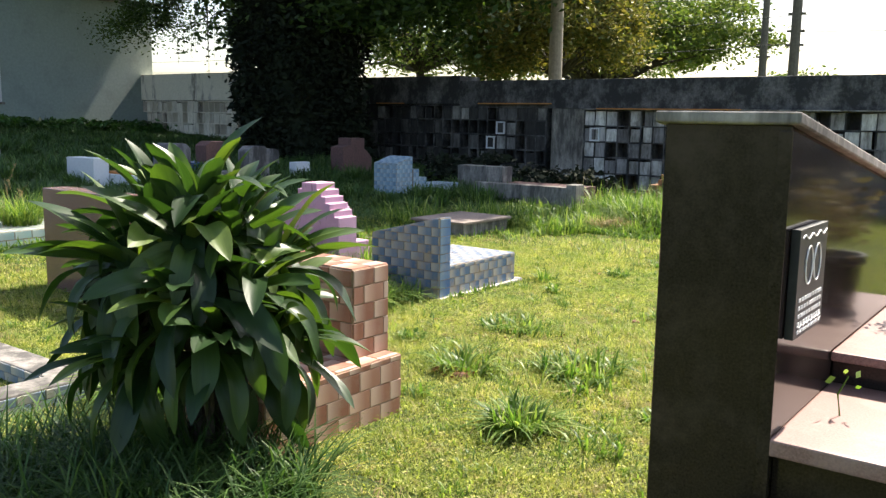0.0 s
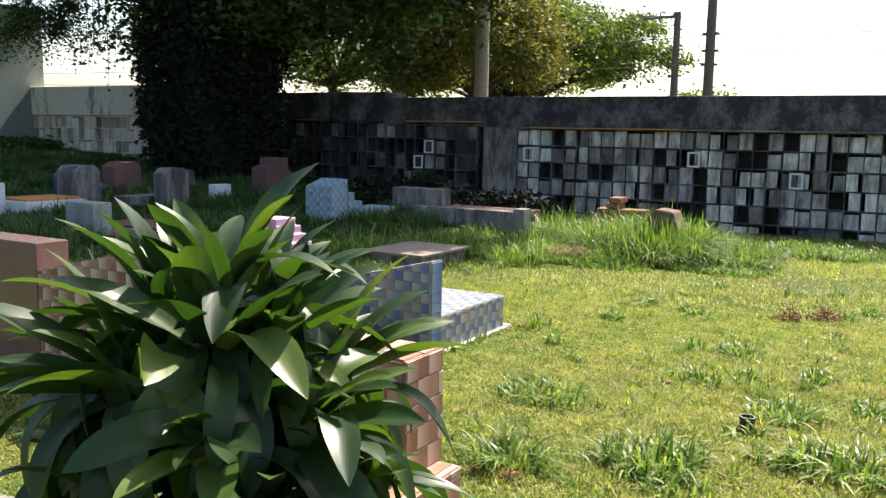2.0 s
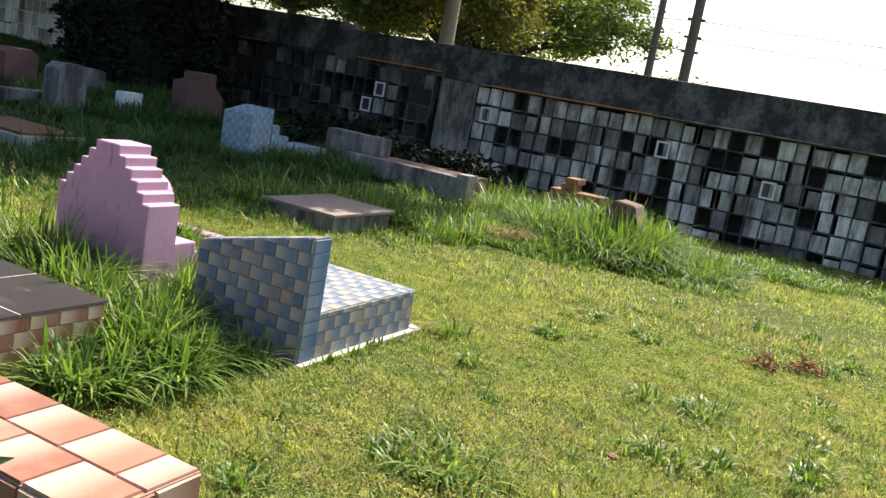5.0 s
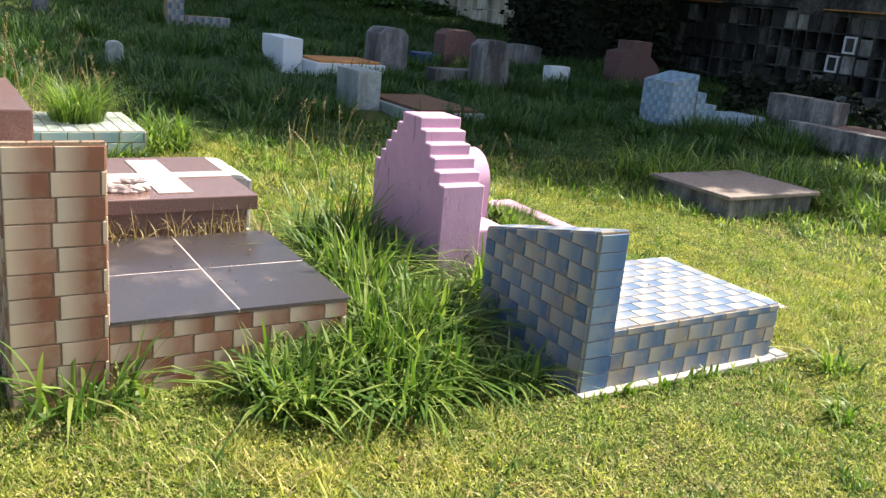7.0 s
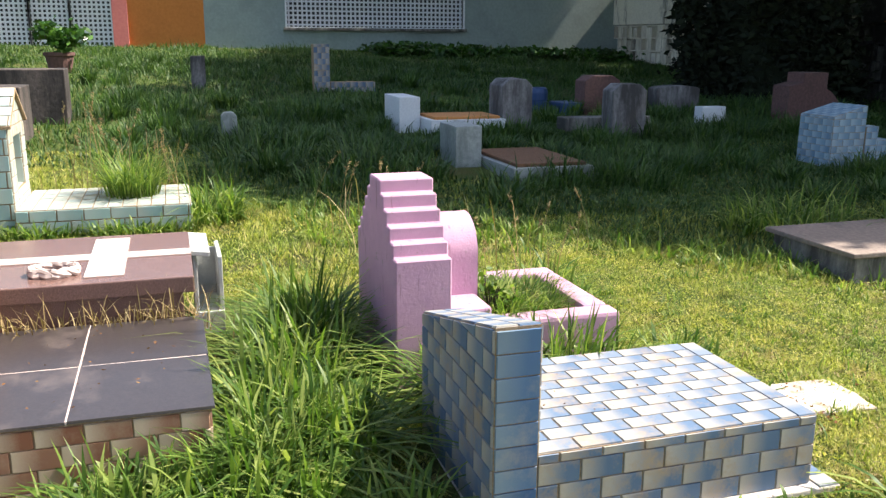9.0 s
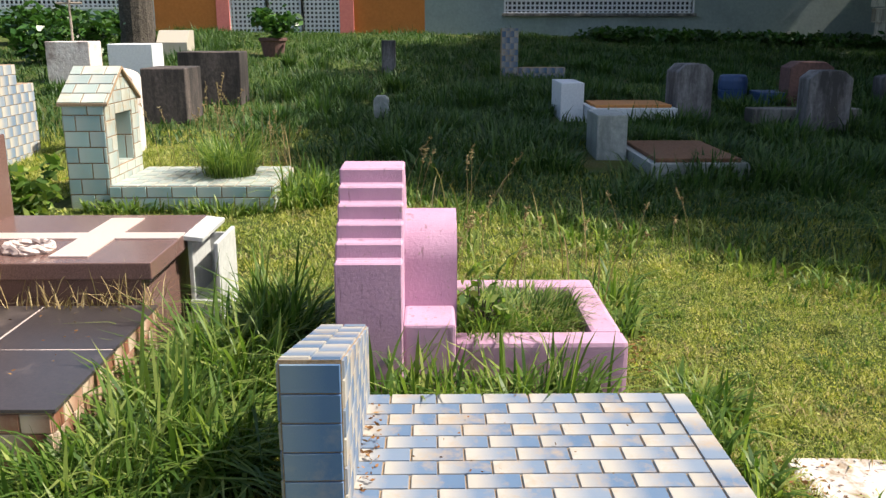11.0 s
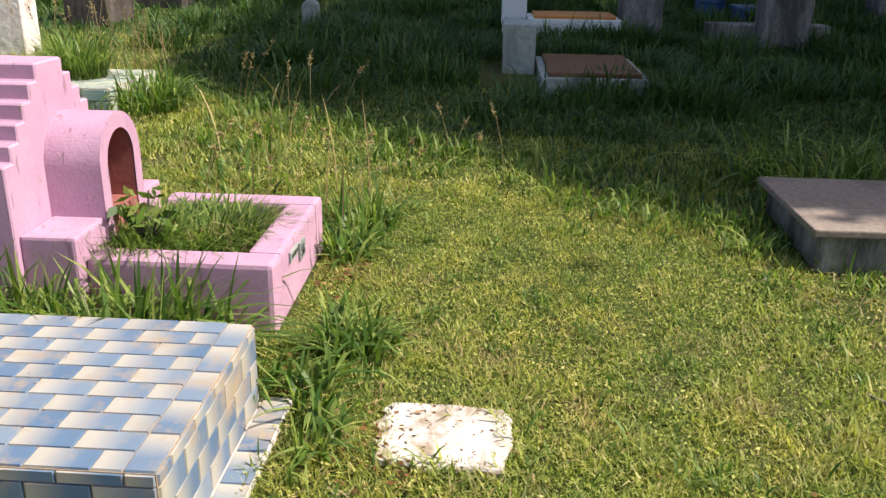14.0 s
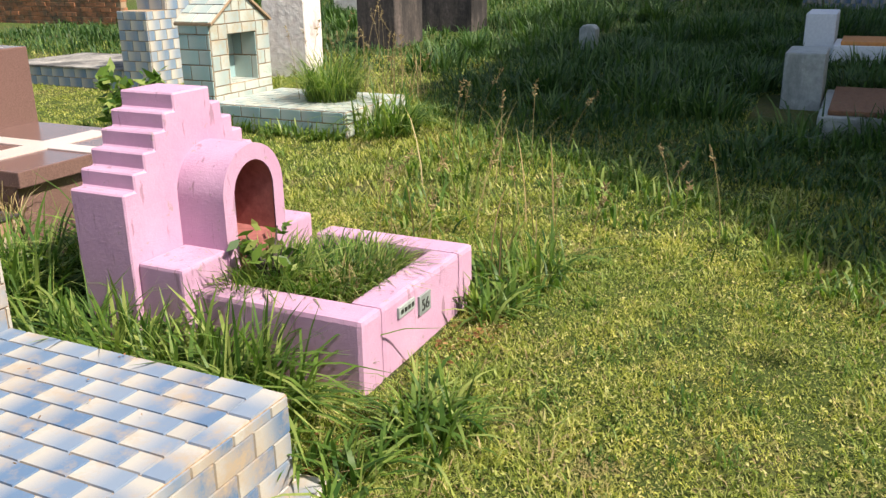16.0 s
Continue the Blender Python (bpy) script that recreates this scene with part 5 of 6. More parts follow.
# sparse taller sprigs and dead straw all over the lawn
grass("lawn_sprigs", np.concatenate([field(-8.0, -0.8, 2.8, 12.0, 2600, 1.0, 17)]), 0.05, 0.12, 0.008, M_TALL, (0.3, 1.1), 3, "taller green sprigs standing in the lawn")
grass("lawn_straw", field(-8.0, -0.8, 2.4, 12.0, 26000, 0.9, 23), 0.02, 0.06, 0.005, M_DRY, (0.9, 1.6), 2, "dead straw lying in the lawn")
small = []
for k in range(1500):
    cx, cy = gt.uniform(-8.6, -0.9), gt.uniform(2.6, 11.0)
    m = int(gt.uniform(6, 34))
    small.append(np.column_stack([cx + gt.normal(0, 0.035, m), cy + gt.normal(0, 0.035, m), gt.uniform(0.025, 0.085) * gt.uniform(0.5, 1.2, m)]))
small = np.concatenate(small)
P2 = clear(small)
me = strips("lawn_tufts", np.column_stack([P2[:, :2], ground_za(P2[:, 0], P2[:, 1])]), RNG.uniform(0, 6.28, len(P2)), RNG.uniform(0.2, 1.1, len(P2)), P2[:, 2], 0.006 * RNG.uniform(0.6, 1.5, len(P2)), M_TALL, 3)
tagged(new("lawn_tufts", me), "small green tufts scattered through the lawn", "grass", kind="stuff")


rim = []
for k in range(240):
    cy = gt.uniform(5.0, 10.5)
    cx = float(shade_edge(cy)) + abs(gt.normal(0, 0.3)) + gt.uniform(-0.25, 0.1)
    m = int(gt.uniform(5, 26))
    rim.append(np.column_stack([cx + gt.normal(0, 0.05, m), cy + gt.normal(0, 0.05, m), gt.uniform(0.06, 0.2) * gt.uniform(0.5, 1.2, m)]))
rim = np.concatenate(rim)
me = strips("edge_sprigs", np.column_stack([rim[:, :2], ground_za(rim[:, 0], rim[:, 1])]), RNG.uniform(0, 6.28, len(rim)), RNG.uniform(0.2, 1.3, len(rim)), rim[:, 2], 0.009 * RNG.uniform(0.5, 1.5, len(rim)), M_TALL, 3)
tagged(new("edge_sprigs", me), "taller sprigs along the edge of the shade", "grass", kind="stuff")


def ring_field(cx, cy, rx, ry, n):
    a, r = RNG.uniform(0, 6.2832, n), np.sqrt(RNG.uniform(0, 1, n))
    P = clear(np.stack([cx + rx * r * np.cos(a), cy + ry * r * np.sin(a)], 1))
    return np.column_stack([P, ground_za(P[:, 0], P[:, 1])])


gm = np.random.default_rng(44)
mound = []
for k in range(70):
    a, r = gm.uniform(0, 6.28), math.sqrt(gm.uniform(0, 1))
    mound.append((-5.35 + 2.0 * r * math.cos(a), 13.3 + 1.6 * r * math.sin(a), 0.34, 0.3, 330, gm.uniform(0.5, 0.86) * (1 - 0.72 * r * r)))
for k in range(16):
    mound.append((gm.uniform(-3.4, -1.5), gm.uniform(14.2, 16.5), 0.35, 0.3, 160, gm.uniform(0.12, 0.24)))
for k in range(14):
    mound.append((gm.uniform(-8.2, -6.4), gm.uniform(11.6, 13.6), 0.35, 0.3, 160, gm.uniform(0.1, 0.22)))
tufts = [(-4.75, 4.72, 0.22, 0.2, 260, 0.24), (-8.66, 4.0, 0.06, 0.3, 160, 0.1), (-8.66, 4.7, 0.06, 0.4, 200, 0.1), (-5.5, 6.5, 0.14, 0.42, 560, 0.33), (-5.42, 6.1, 0.15, 0.22, 320, 0.36), (-5.55, 7.34, 0.15, 0.12, 60, 0.13),
         (-6.85, 7.1, 0.2, 0.2, 130, 0.24), (-4.2, 7.25, 0.1, 0.1, 40, 0.12), (-4.95, 4.0, 0.14, 0.2, 120, 0.3), (-9.0, 5.25, 0.3, 0.22, 280, 0.34), (-7.5, 6.4, 0.35, 0.3, 70, 0.16), (-8.7, 6.1, 0.8, 0.3, 220, 0.13), (-8.3, 7.3, 0.7, 0.35, 160, 0.12), (-7.6, 8.3, 0.5, 0.3, 90, 0.12), (-4.36, 6.4, 0.03, 0.5, 70, 0.03), (-5.3, 6.9, 0.05, 0.3, 90, 0.12),
         (-2.15, 3.5, 0.14, 0.14, 300, 0.16), (-3.0, 4.2, 0.2, 0.15, 130, 0.14), (-2.4, 4.6, 0.25, 0.25, 260, 0.13), (-1.95, 5.78, 0.2, 0.2, 150, 0.1), (-1.5, 5.0, 0.3, 0.2, 220, 0.13), (-1.1, 6.5, 0.25, 0.5, 220, 0.16), (-0.9, 7.6, 0.3, 0.6, 220, 0.18), (-3.3, 5.3, 0.3, 0.2, 160, 0.1),
         (-4.6, 5.6, 0.1, 0.14, 120, 0.2), (-3.75, 3.3, 0.2, 0.3, 260, 0.25), (-4.0, 2.7, 0.35, 0.25, 420, 0.26), (-7.2, 10.6, 0.6, 0.25, 420, 0.4), (-6.3, 10.9, 0.5, 0.5, 600, 0.34), (-7.9, 9.7, 0.35, 0.6, 420, 0.38), (-5.64, 7.25, 0.13, 0.12, 110, 0.17), (-5.27, 7.22, 0.15, 0.06, 60, 0.14), (-5.0, 7.28, 0.12, 0.06, 50, 0.12), (-6.5, 7.12, 0.16, 0.1, 130, 0.14)]
for k in range(40):
    mound_x = gm.uniform(-7.0, -3.2)
    tufts.append((mound_x, 11.1 + 0.32 * (mound_x + 6.5) + gm.uniform(-0.3, 0.5), 0.3, 0.24, 110, gm.uniform(0.04, 0.14)))
RNG = np.random.default_rng(11)
for k in range(26):
    t = gm.uniform(0, 0.86)
    mound.append((-6.15 + 1.55 * t + gm.normal(0, 0.06), 5.47 - 0.2 * t + gm.normal(0, 0.13), 0.12, 0.11, int(gm.uniform(90, 190)), gm.uniform(0.42, 0.56) - 0.26 * t))
for k in range(9):
    mound.append((-4.75 + gm.normal(0, 0.13), 5.05 + gm.normal(0, 0.17), 0.12, 0.11, int(gm.uniform(70, 150)), gm.uniform(0.14, 0.28)))
for k in range(12):
    mound.append((-4.72 + gm.uniform(-0.2, 0.2), 4.98 + gm.uniform(-0.35, 0.35), 0.12, 0.11, int(gm.uniform(70, 150)), gm.uniform(0.12, 0.27)))
for k in range(9):
    mound.append((-6.35 + gm.uniform(-0.25, 0.3), 5.36 + gm.uniform(-0.12, 0.12), 0.12, 0.1, int(gm.uniform(80, 150)), gm.uniform(0.24, 0.4)))
weeds = [(gm.uniform(-4.1, -1.0), gm.uniform(3.4, 11.0), gm.uniform(0.06, 0.16), gm.uniform(0.06, 0.16), int(gm.uniform(25, 90)), gm.uniform(0.03, 0.1)) for k in range(38)]
for i, (x, y, rx, ry, n, h) in enumerate(tufts + mound + weeds):
    Q = ring_field(x, y, rx, ry, n)
    H = h * 1.3 * RNG.beta(2.2, 2.0, len(Q)) + 0.06
    out = np.arctan2(Q[:, 1] - y, Q[:, 0] - x) + RNG.normal(0, 1.2, len(Q))
    me = strips("grass_tuft", Q, out, RNG.uniform(0.1, 1.5, len(Q)), H, 0.0125 * RNG.uniform(0.4, 1.7, len(Q)), M_TALL, 4)
    tagged(new("grass_tuft", me), "tuft of long green grass growing in the lawn", "grass", "grass tufts", "stuff")
# grass inside the pink planter and on the house grave bed
for x, y, z, rx, ry, n, h in ((-6.16, 6.6, 0.12, 0.29, 0.26, 1500, 0.2), (-5.98, 6.42, 0.12, 0.22, 0.12, 420, 0.26), (-9.2, 4.65, 0.285, 0.2, 0.19, 620, 0.52), (-6.6, 4.9, 0.0, 0.01, 0.01, 2, 0.1)):
    a, r = RNG.uniform(0, 6.28, n), np.sqrt(RNG.uniform(0, 1, n))
    Q = np.column_stack([x + rx * r * np.cos(a), y + ry * r * np.sin(a), np.full(n, z)])
    me = strips("grass_tuft", Q, a + RNG.normal(0, 0.8, n), RNG.uniform(0.3, 1.2, n), h * RNG.uniform(0.4, 1.1, n), np.full(n, 0.007), M_TALL, 3)
    tagged(new("grass_tuft", me), "tuft of grass growing on a grave", "grass", "grass tufts", "stuff")
# dry seed stalks
Q = np.concatenate([ring_field(-7.1, 6.9, 0.5, 0.4, 11), ring_field(-10.0, 4.6, 0.7, 0.5, 60), ring_field(-6.0, 14.8, 2.4, 1.0, 120), ring_field(-6.25, 5.15, 0.3, 0.08, 40), ring_field(-8.3, 6.2, 0.8, 0.6, 16)])
n = 200
D = np.column_stack([RNG.uniform(-6.085, -5.98, n), RNG.uniform(4.15, 5.1, n), np.full(n, 0.2)])
tagged(new("dry_stalks", strips("dry_stalks", D, RNG.uniform(0, 6.28, n), RNG.uniform(0.2, 1.0, n), RNG.uniform(0.1, 0.3, n), np.full(n, 0.005), M_DRY, 3)), "dry brown grass between two graves", "grass", kind="stuff")
tagged(new("dry_stalks", strips("dry_stalks", Q, RNG.uniform(0, 6.28, len(Q)), RNG.uniform(0.1, 0.7, len(Q)), RNG.uniform(0.25, 0.7, len(Q)), np.full(len(Q), 0.008), M_DRY, 4)), "dry grass stalks gone to seed", "grass", kind="stuff")


def leaf_cloud(name, C, size, mat, parent=None, label="", flat=0.3):
    """Many small leaves, one folded pair of triangles each, about the given centres."""
    n = len(C)
    a, b = RNG.normal(0, 1, (n, 3)), RNG.normal(0, 1, (n, 3))
    a[:, 2] *= flat + 0.3
    a /= np.linalg.norm(a, axis=1)[:, None]
    b -= a * np.sum(a * b, axis=1)[:, None]
    b /= np.linalg.norm(b, axis=1)[:, None]
    s = size * RNG.uniform(0.5, 1.4, n)[:, None]
    co = np.stack([C - a * s, C + b * s * 0.45, C + a * s, C - b * s * 0.45], 1).reshape(-1, 3)
    f = (np.array([(0, 1, 2), (0, 2, 3)])[None] + (np.arange(n) * 4)[:, None, None]).reshape(-1, 3)
    ob = new(name, tri_mesh(name, co, f, mat))
    tagged(ob, label)
    if parent is not None:
        under(ob, parent)
    return ob


def clumps(centres, per, spread):
    return np.concatenate([np.array(c) + RNG.normal(0, 1, (per, 3)) * np.array(spread) * RNG.uniform(0.6, 1.3) for c in centres])


def crown_points(c, r, n, low=-0.5, seed=0):
    """Clump centres over the upper shell of an ellipsoid."""
    g = np.random.default_rng(seed)
    out = []
    while len(out) < n:
        d = g.normal(0, 1, 3)
        d /= np.linalg.norm(d)
        if d[2] < low:
            continue
        out.append(np.array(c) + d * np.array(r) * g.uniform(0.6, 1.02))
    return out


def limbs(bm, base, top, ends, r0):
    tube(bm, [base, tuple(Vector(base).lerp(Vector(top), 0.5) + Vector((0.08, -0.05, 0))), top], [r0 * 1.25, r0, r0 * 0.75], 12)
    for e in ends:
        m = Vector(top).lerp(Vector(e), 0.5) + Vector((0, 0, 0.06 * (Vector(e) - Vector(top)).length))
        tube(bm, [top, tuple(m), tuple(e)], [r0 * 0.55, r0 * 0.3, r0 * 0.06], 7)


def tree(label, base, top, centre, radii, n, per, spread, size, mat, r0, low=-0.4, seed=1):
    g = thing("tree", label, "tree", base, "trees")
    cs = crown_points(centre, radii, n, low, seed)
    bm = bmesh.new()
    limbs(bm, base, top, [tuple(c) for c in cs[:: max(1, n // 22)]], r0)
    part("trunk", bm, M_BARK, g)
    leaf_cloud("crown", clumps(cs, per, spread), size, mat, g)
    return g


# the big tree inside the wall
BT = tree("huge dark tree overgrown with ivy beside the wall", (-17.3, 16.6, 0.1), (-16.6, 16.6, 5.4), (-16.3, 18.2, 8.2), (8.6, 7.0, 3.6), 280, 400, (0.62, 0.62, 0.4), 0.115, M_TREE, 0.75, -0.7, 3)
leaf_cloud("crown", clumps(crown_points((-22.8, 18.4, 8.6), (5.4, 6.6, 2.8), 120, -0.8, 17), 340, (0.62, 0.62, 0.4)), 0.115, M_TREE, BT)
bm = bmesh.new()
for k in range(7):
    e = (-20 - k * 1.3, 17.5 + 1.5 * math.sin(k * 2.0), 8.0 + math.sin(k))
    tube(bm, [(-17.0, 16.6, 5.2), ((e[0] - 17) / 2, (e[1] + 16.6) / 2, 7.6), e], [0.2, 0.13, 0.03], 7)
part("limb", bm, M_BARK, BT)
gb = np.random.default_rng(31)
low = []
for i in range(46):
    x = gb.uniform(-19.5, -9.6)
    z0 = 3.5 + max(0.0, (x + 12.2) * 0.55)
    low.append((x, gb.uniform(15.4, 18.0), z0 + abs(gb.normal(0, 1.0)) + 0.25))
leaf_cloud("low_bough", clumps(low, 420, (0.5, 0.5, 0.36)), 0.1, M_TREE, BT)
# unseen boughs added over the lawn, set sunward of shade_edge to cast its shade
reach = []
for i in range(330):
    y = gb.uniform(5.0, 12.0)
    x = float(shade_edge(y)) - 0.36 - (3.2 * gb.uniform(0, 1) if i % 3 else 0.5 * gb.uniform(0, 1))
    h = gb.uniform(8.2, 9.6)
    reach.append((x + h * SUN_DIR.x / SUN_DIR.z, y + h * SUN_DIR.y / SUN_DIR.z, h))
leaf_cloud("shade_bough", clumps(reach, 210, (0.17, 0.17, 0.2)), 0.11, M_TREE, BT)
bm = bmesh.new()
for x, y, z in low[::3]:
    tube(bm, [(-16.9, 16.5, 5.0), ((x - 16.9) / 2, (y + 16.5) / 2, z * 0.5 + 3.0), (x, y, z)], [0.14, 0.08, 0.02], 6)
part("limb", bm, M_BARK, BT)
# Ivy on the trunk, with shade put into its leaf colour.
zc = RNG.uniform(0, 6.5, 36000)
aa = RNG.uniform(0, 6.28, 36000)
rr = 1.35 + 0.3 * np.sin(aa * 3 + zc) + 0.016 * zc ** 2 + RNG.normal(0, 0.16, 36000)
leaf_cloud("ivy", np.column_stack([-17.1 + rr * np.cos(aa), 16.5 + rr * np.sin(aa), 0.2 + zc]), 0.095, M_IVY_SHADED, BT, "ivy wrapped round the trunk, darkened for shade")
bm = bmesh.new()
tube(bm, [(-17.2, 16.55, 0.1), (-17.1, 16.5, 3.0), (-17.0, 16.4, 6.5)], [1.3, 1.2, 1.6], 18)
part("ivy_core", bm, M_IVY_SHADED, BT, "dense ivy mass darkened for shade")
vines = []
g = np.random.default_rng(8)
for i in range(26):
    x, y = g.uniform(-25.5, -19.0), g.uniform(16.4, 18.2)
    z1 = g.uniform(3.0, 4.6) - (0.9 if i % 4 == 0 else 0)
    bm = tube(bmesh.new(), [(x, y, 7.5), (x + g.uniform(-0.1, 0.1), y, (7.5 + z1) / 2), (x + g.uniform(-0.1, 0.1), y, z1)], [0.015, 0.012, 0.006], 5)
    part("hanging_vine", bm, M_BARK, BT)
    zz = g.uniform(z1, 7.5, 45)
    vines.append(np.column_stack([x + g.normal(0, 0.06, 45), y + g.normal(0, 0.06, 45), zz]))
leaf_cloud("vine_leaves", np.concatenate(vines), 0.07, M_IVY_SHADED, BT)
leaf_cloud("low_bough", clumps([(-24.6 + 0.4 * i, 15.6 + 0.2 * (i % 3), 4.0 + 0.25 * (i % 4)) for i in range(9)], 650, (0.34, 0.34, 0.26)), 0.055, M_TREE, BT)
# trees beyond the wall
tree("wide umbrella-shaped tree beyond the wall", (-21.3, 42, -0.3), (-21.2, 42, 3.0), (-21.0, 42, 5.0), (7.9, 6.0, 3.5), 180, 480, (0.6, 0.6, 0.26), 0.12, M_FARTREE, 0.3, -0.12, 5)
tree("yellowing tree beyond the wall", (-18.5, 32, -0.3), (-18.3, 32, 3.2), (-18.6, 32, 5.2), (3.8, 3.4, 2.7), 110, 480, (0.42, 0.42, 0.28), 0.1, M_FARTREE2, 0.24, -0.6, 7)
tree("leafy green tree beyond the wall", (-24, 30, -0.3), (-24, 30, 3.5), (-24.0, 30, 5.6), (4.6, 4, 3.6), 80, 420, (0.5, 0.5, 0.36), 0.095, M_FARTREE, 0.25, -0.7, 9)
tree("far green tree beyond the wall", (-28, 52, -0.3), (-28, 52, 3.5), (-28, 52, 6.0), (7.0, 5, 3.4), 70, 300, (0.7, 0.7, 0.4), 0.13, M_FARTREE, 0.3, -0.5, 11)
tree("far low tree beyond the wall", (-15.2, 56, -0.3), (-15.2, 56, 2.0), (-15.2, 56, 2.9), (2.2, 2.5, 1.4), 40, 160, (0.45, 0.45, 0.3), 0.15, M_FARTREE, 0.2, -0.5, 13)
# palm-like trunk by the chapel
bm = tube(bmesh.new(), [(-20.1, 0.47, 0.7), (-20.1, 0.47, 1.2), (-20.1, 0.5, 6)], [0.42, 0.33, 0.28], 14)
part("trunk", bm, M_BARK, thing("bare_tree", "grey bare tree trunk near the chapel", "tree", (-20.1, 0.47, 0.7)))


# ---- the big broad-leaved plant ----
def strap_leaf(length, width, rise, droop, kink, seed):
    """A channelled strap leaf from its base along +x, rising at an angle and bending over at a kink."""
    r = random.Random(seed)
    bm = bmesh.new()
    n = 13
    rows = []
    ang, x, z = radians(rise), 0.0, 0.0
    side, wav = r.uniform(-0.05, 0.05), r.uniform(0, 6.28)
    bends = [math.exp(-((i / n - kink) / 0.2) ** 2) + 0.25 for i in range(n)]
    total = sum(bends)
    roll = r.uniform(-0.5, 0.5)
    for i in range(n + 1):
        t = i / n
        w = width * 0.5 * (0.38 + 0.62 * min(t / 0.42, 1.0) ** 0.8 if t < 0.55 else max(1 - ((t - 0.55) / 0.45) ** 2.6, 0.0)) + 0.0008
        fold = 0.62 * (1 - 0.75 * t)
        nx, nz = -math.sin(ang), math.cos(ang)
        row = []
        for k in (-1, -0.5, 0, 0.5, 1):
            up = fold * abs(k) * w + 0.11 * w * k * k * math.sin(9 * t + wav + k) + roll * t * k * w * 0.7
            row.append(bm.verts.new((x + nx * up, side * t * t + k * w * (1 - 0.18 * fold), z + nz * up)))
        rows.append(row)
        if i < n:
            ang -= radians(droop) * bends[i] / total
            x += length / n * math.cos(ang)
            z += length / n * math.sin(ang)
    for p, q in zip(rows, rows[1:]):
        for k in range(4):
            bm.faces.new((p[k], p[k + 1], q[k + 1], q[k]))
    for f in bm.faces:
        f.smooth = True
    return finish("leaf", bm, M_STRAP)


def strap_mat():
    m, nt, bs = node_mat("strap_leaf")
    tc = nt.nodes.new("ShaderNodeTexCoord")
    mp = nt.nodes.new("ShaderNodeMapping")
    mp.inputs["Scale"].default_value = (2, 90, 2)
    nt.links.new(tc.outputs["Object"], mp.inputs[0])
    v = noise_node(nt, 1.0, 3, mp.outputs[0])
    oi = nt.nodes.new("ShaderNodeObjectInfo")
    col = ramp(nt, oi.outputs["Random"], [(0, (0.016, 0.04, 0.014)), (0.6, (0.028, 0.062, 0.018)), (0.9, (0.055, 0.1, 0.025)), (1, (0.12, 0.17, 0.04))])
    col = mixc(nt, 1.0, col, ramp(nt, v, [(0.3, (0.75, 0.8, 0.75)), (0.7, (1.15, 1.1, 1.0))]), "MULTIPLY")
    nt.links.new(col, bs.inputs["Base Color"])
    bs.inputs["Roughness"].default_value = 0.42
    bs.inputs["Specular IOR Level"].default_value = 0.38
    bump(nt, bs, v, 0.25, 0.003)
    tr = nt.nodes.new("ShaderNodeBsdfTranslucent")
    nt.links.new(mixc(nt, 1.0, col, (2.0, 2.1, 0.6), "MULTIPLY"), tr.inputs[0])
    ms = nt.nodes.new("ShaderNodeMixShader")
    ms.inputs[0].default_value = 0.28
    nt.links.new(bs.outputs[0], ms.inputs[1])
    nt.links.new(tr.outputs[0], ms.inputs[2])
    nt.links.new(ms.outputs[0], nt.nodes["Material Output"].inputs["Surface"])
    return m


M_STRAP = strap_mat()
PX, PY = -2.9, 2.2
plant = thing("dracaena_plant", "large bushy plant with glossy dark green strap leaves", "plant", (PX, PY, 0.0))
RISES = (82, 62, 42, 22, 2, -20)
KINDS = {}
for i, rise in enumerate(RISES):
    for j, (droop, kink) in enumerate(((34, 0.75), (85, 0.5), (128, 0.4), (140, 0.52))):
        KINDS[rise, j] = strap_leaf(0.43, 0.094, rise, min(droop, rise + 85), kink, 7 * i + j)
rl = random.Random(21)
HEADS = [(0.0, 0.0, 1.1, 0)]
HEADS += [(0.15, 72 * i + 20, 1.0 + 0.04 * (i % 2), 20) for i in range(5)]
HEADS += [(0.28, 51.4 * i, 0.8 + 0.06 * (i % 3), 44) for i in range(7)]
HEADS += [(0.28, 60 * i + 30, 0.58 + 0.06 * (i % 2), 68) for i in range(6)]
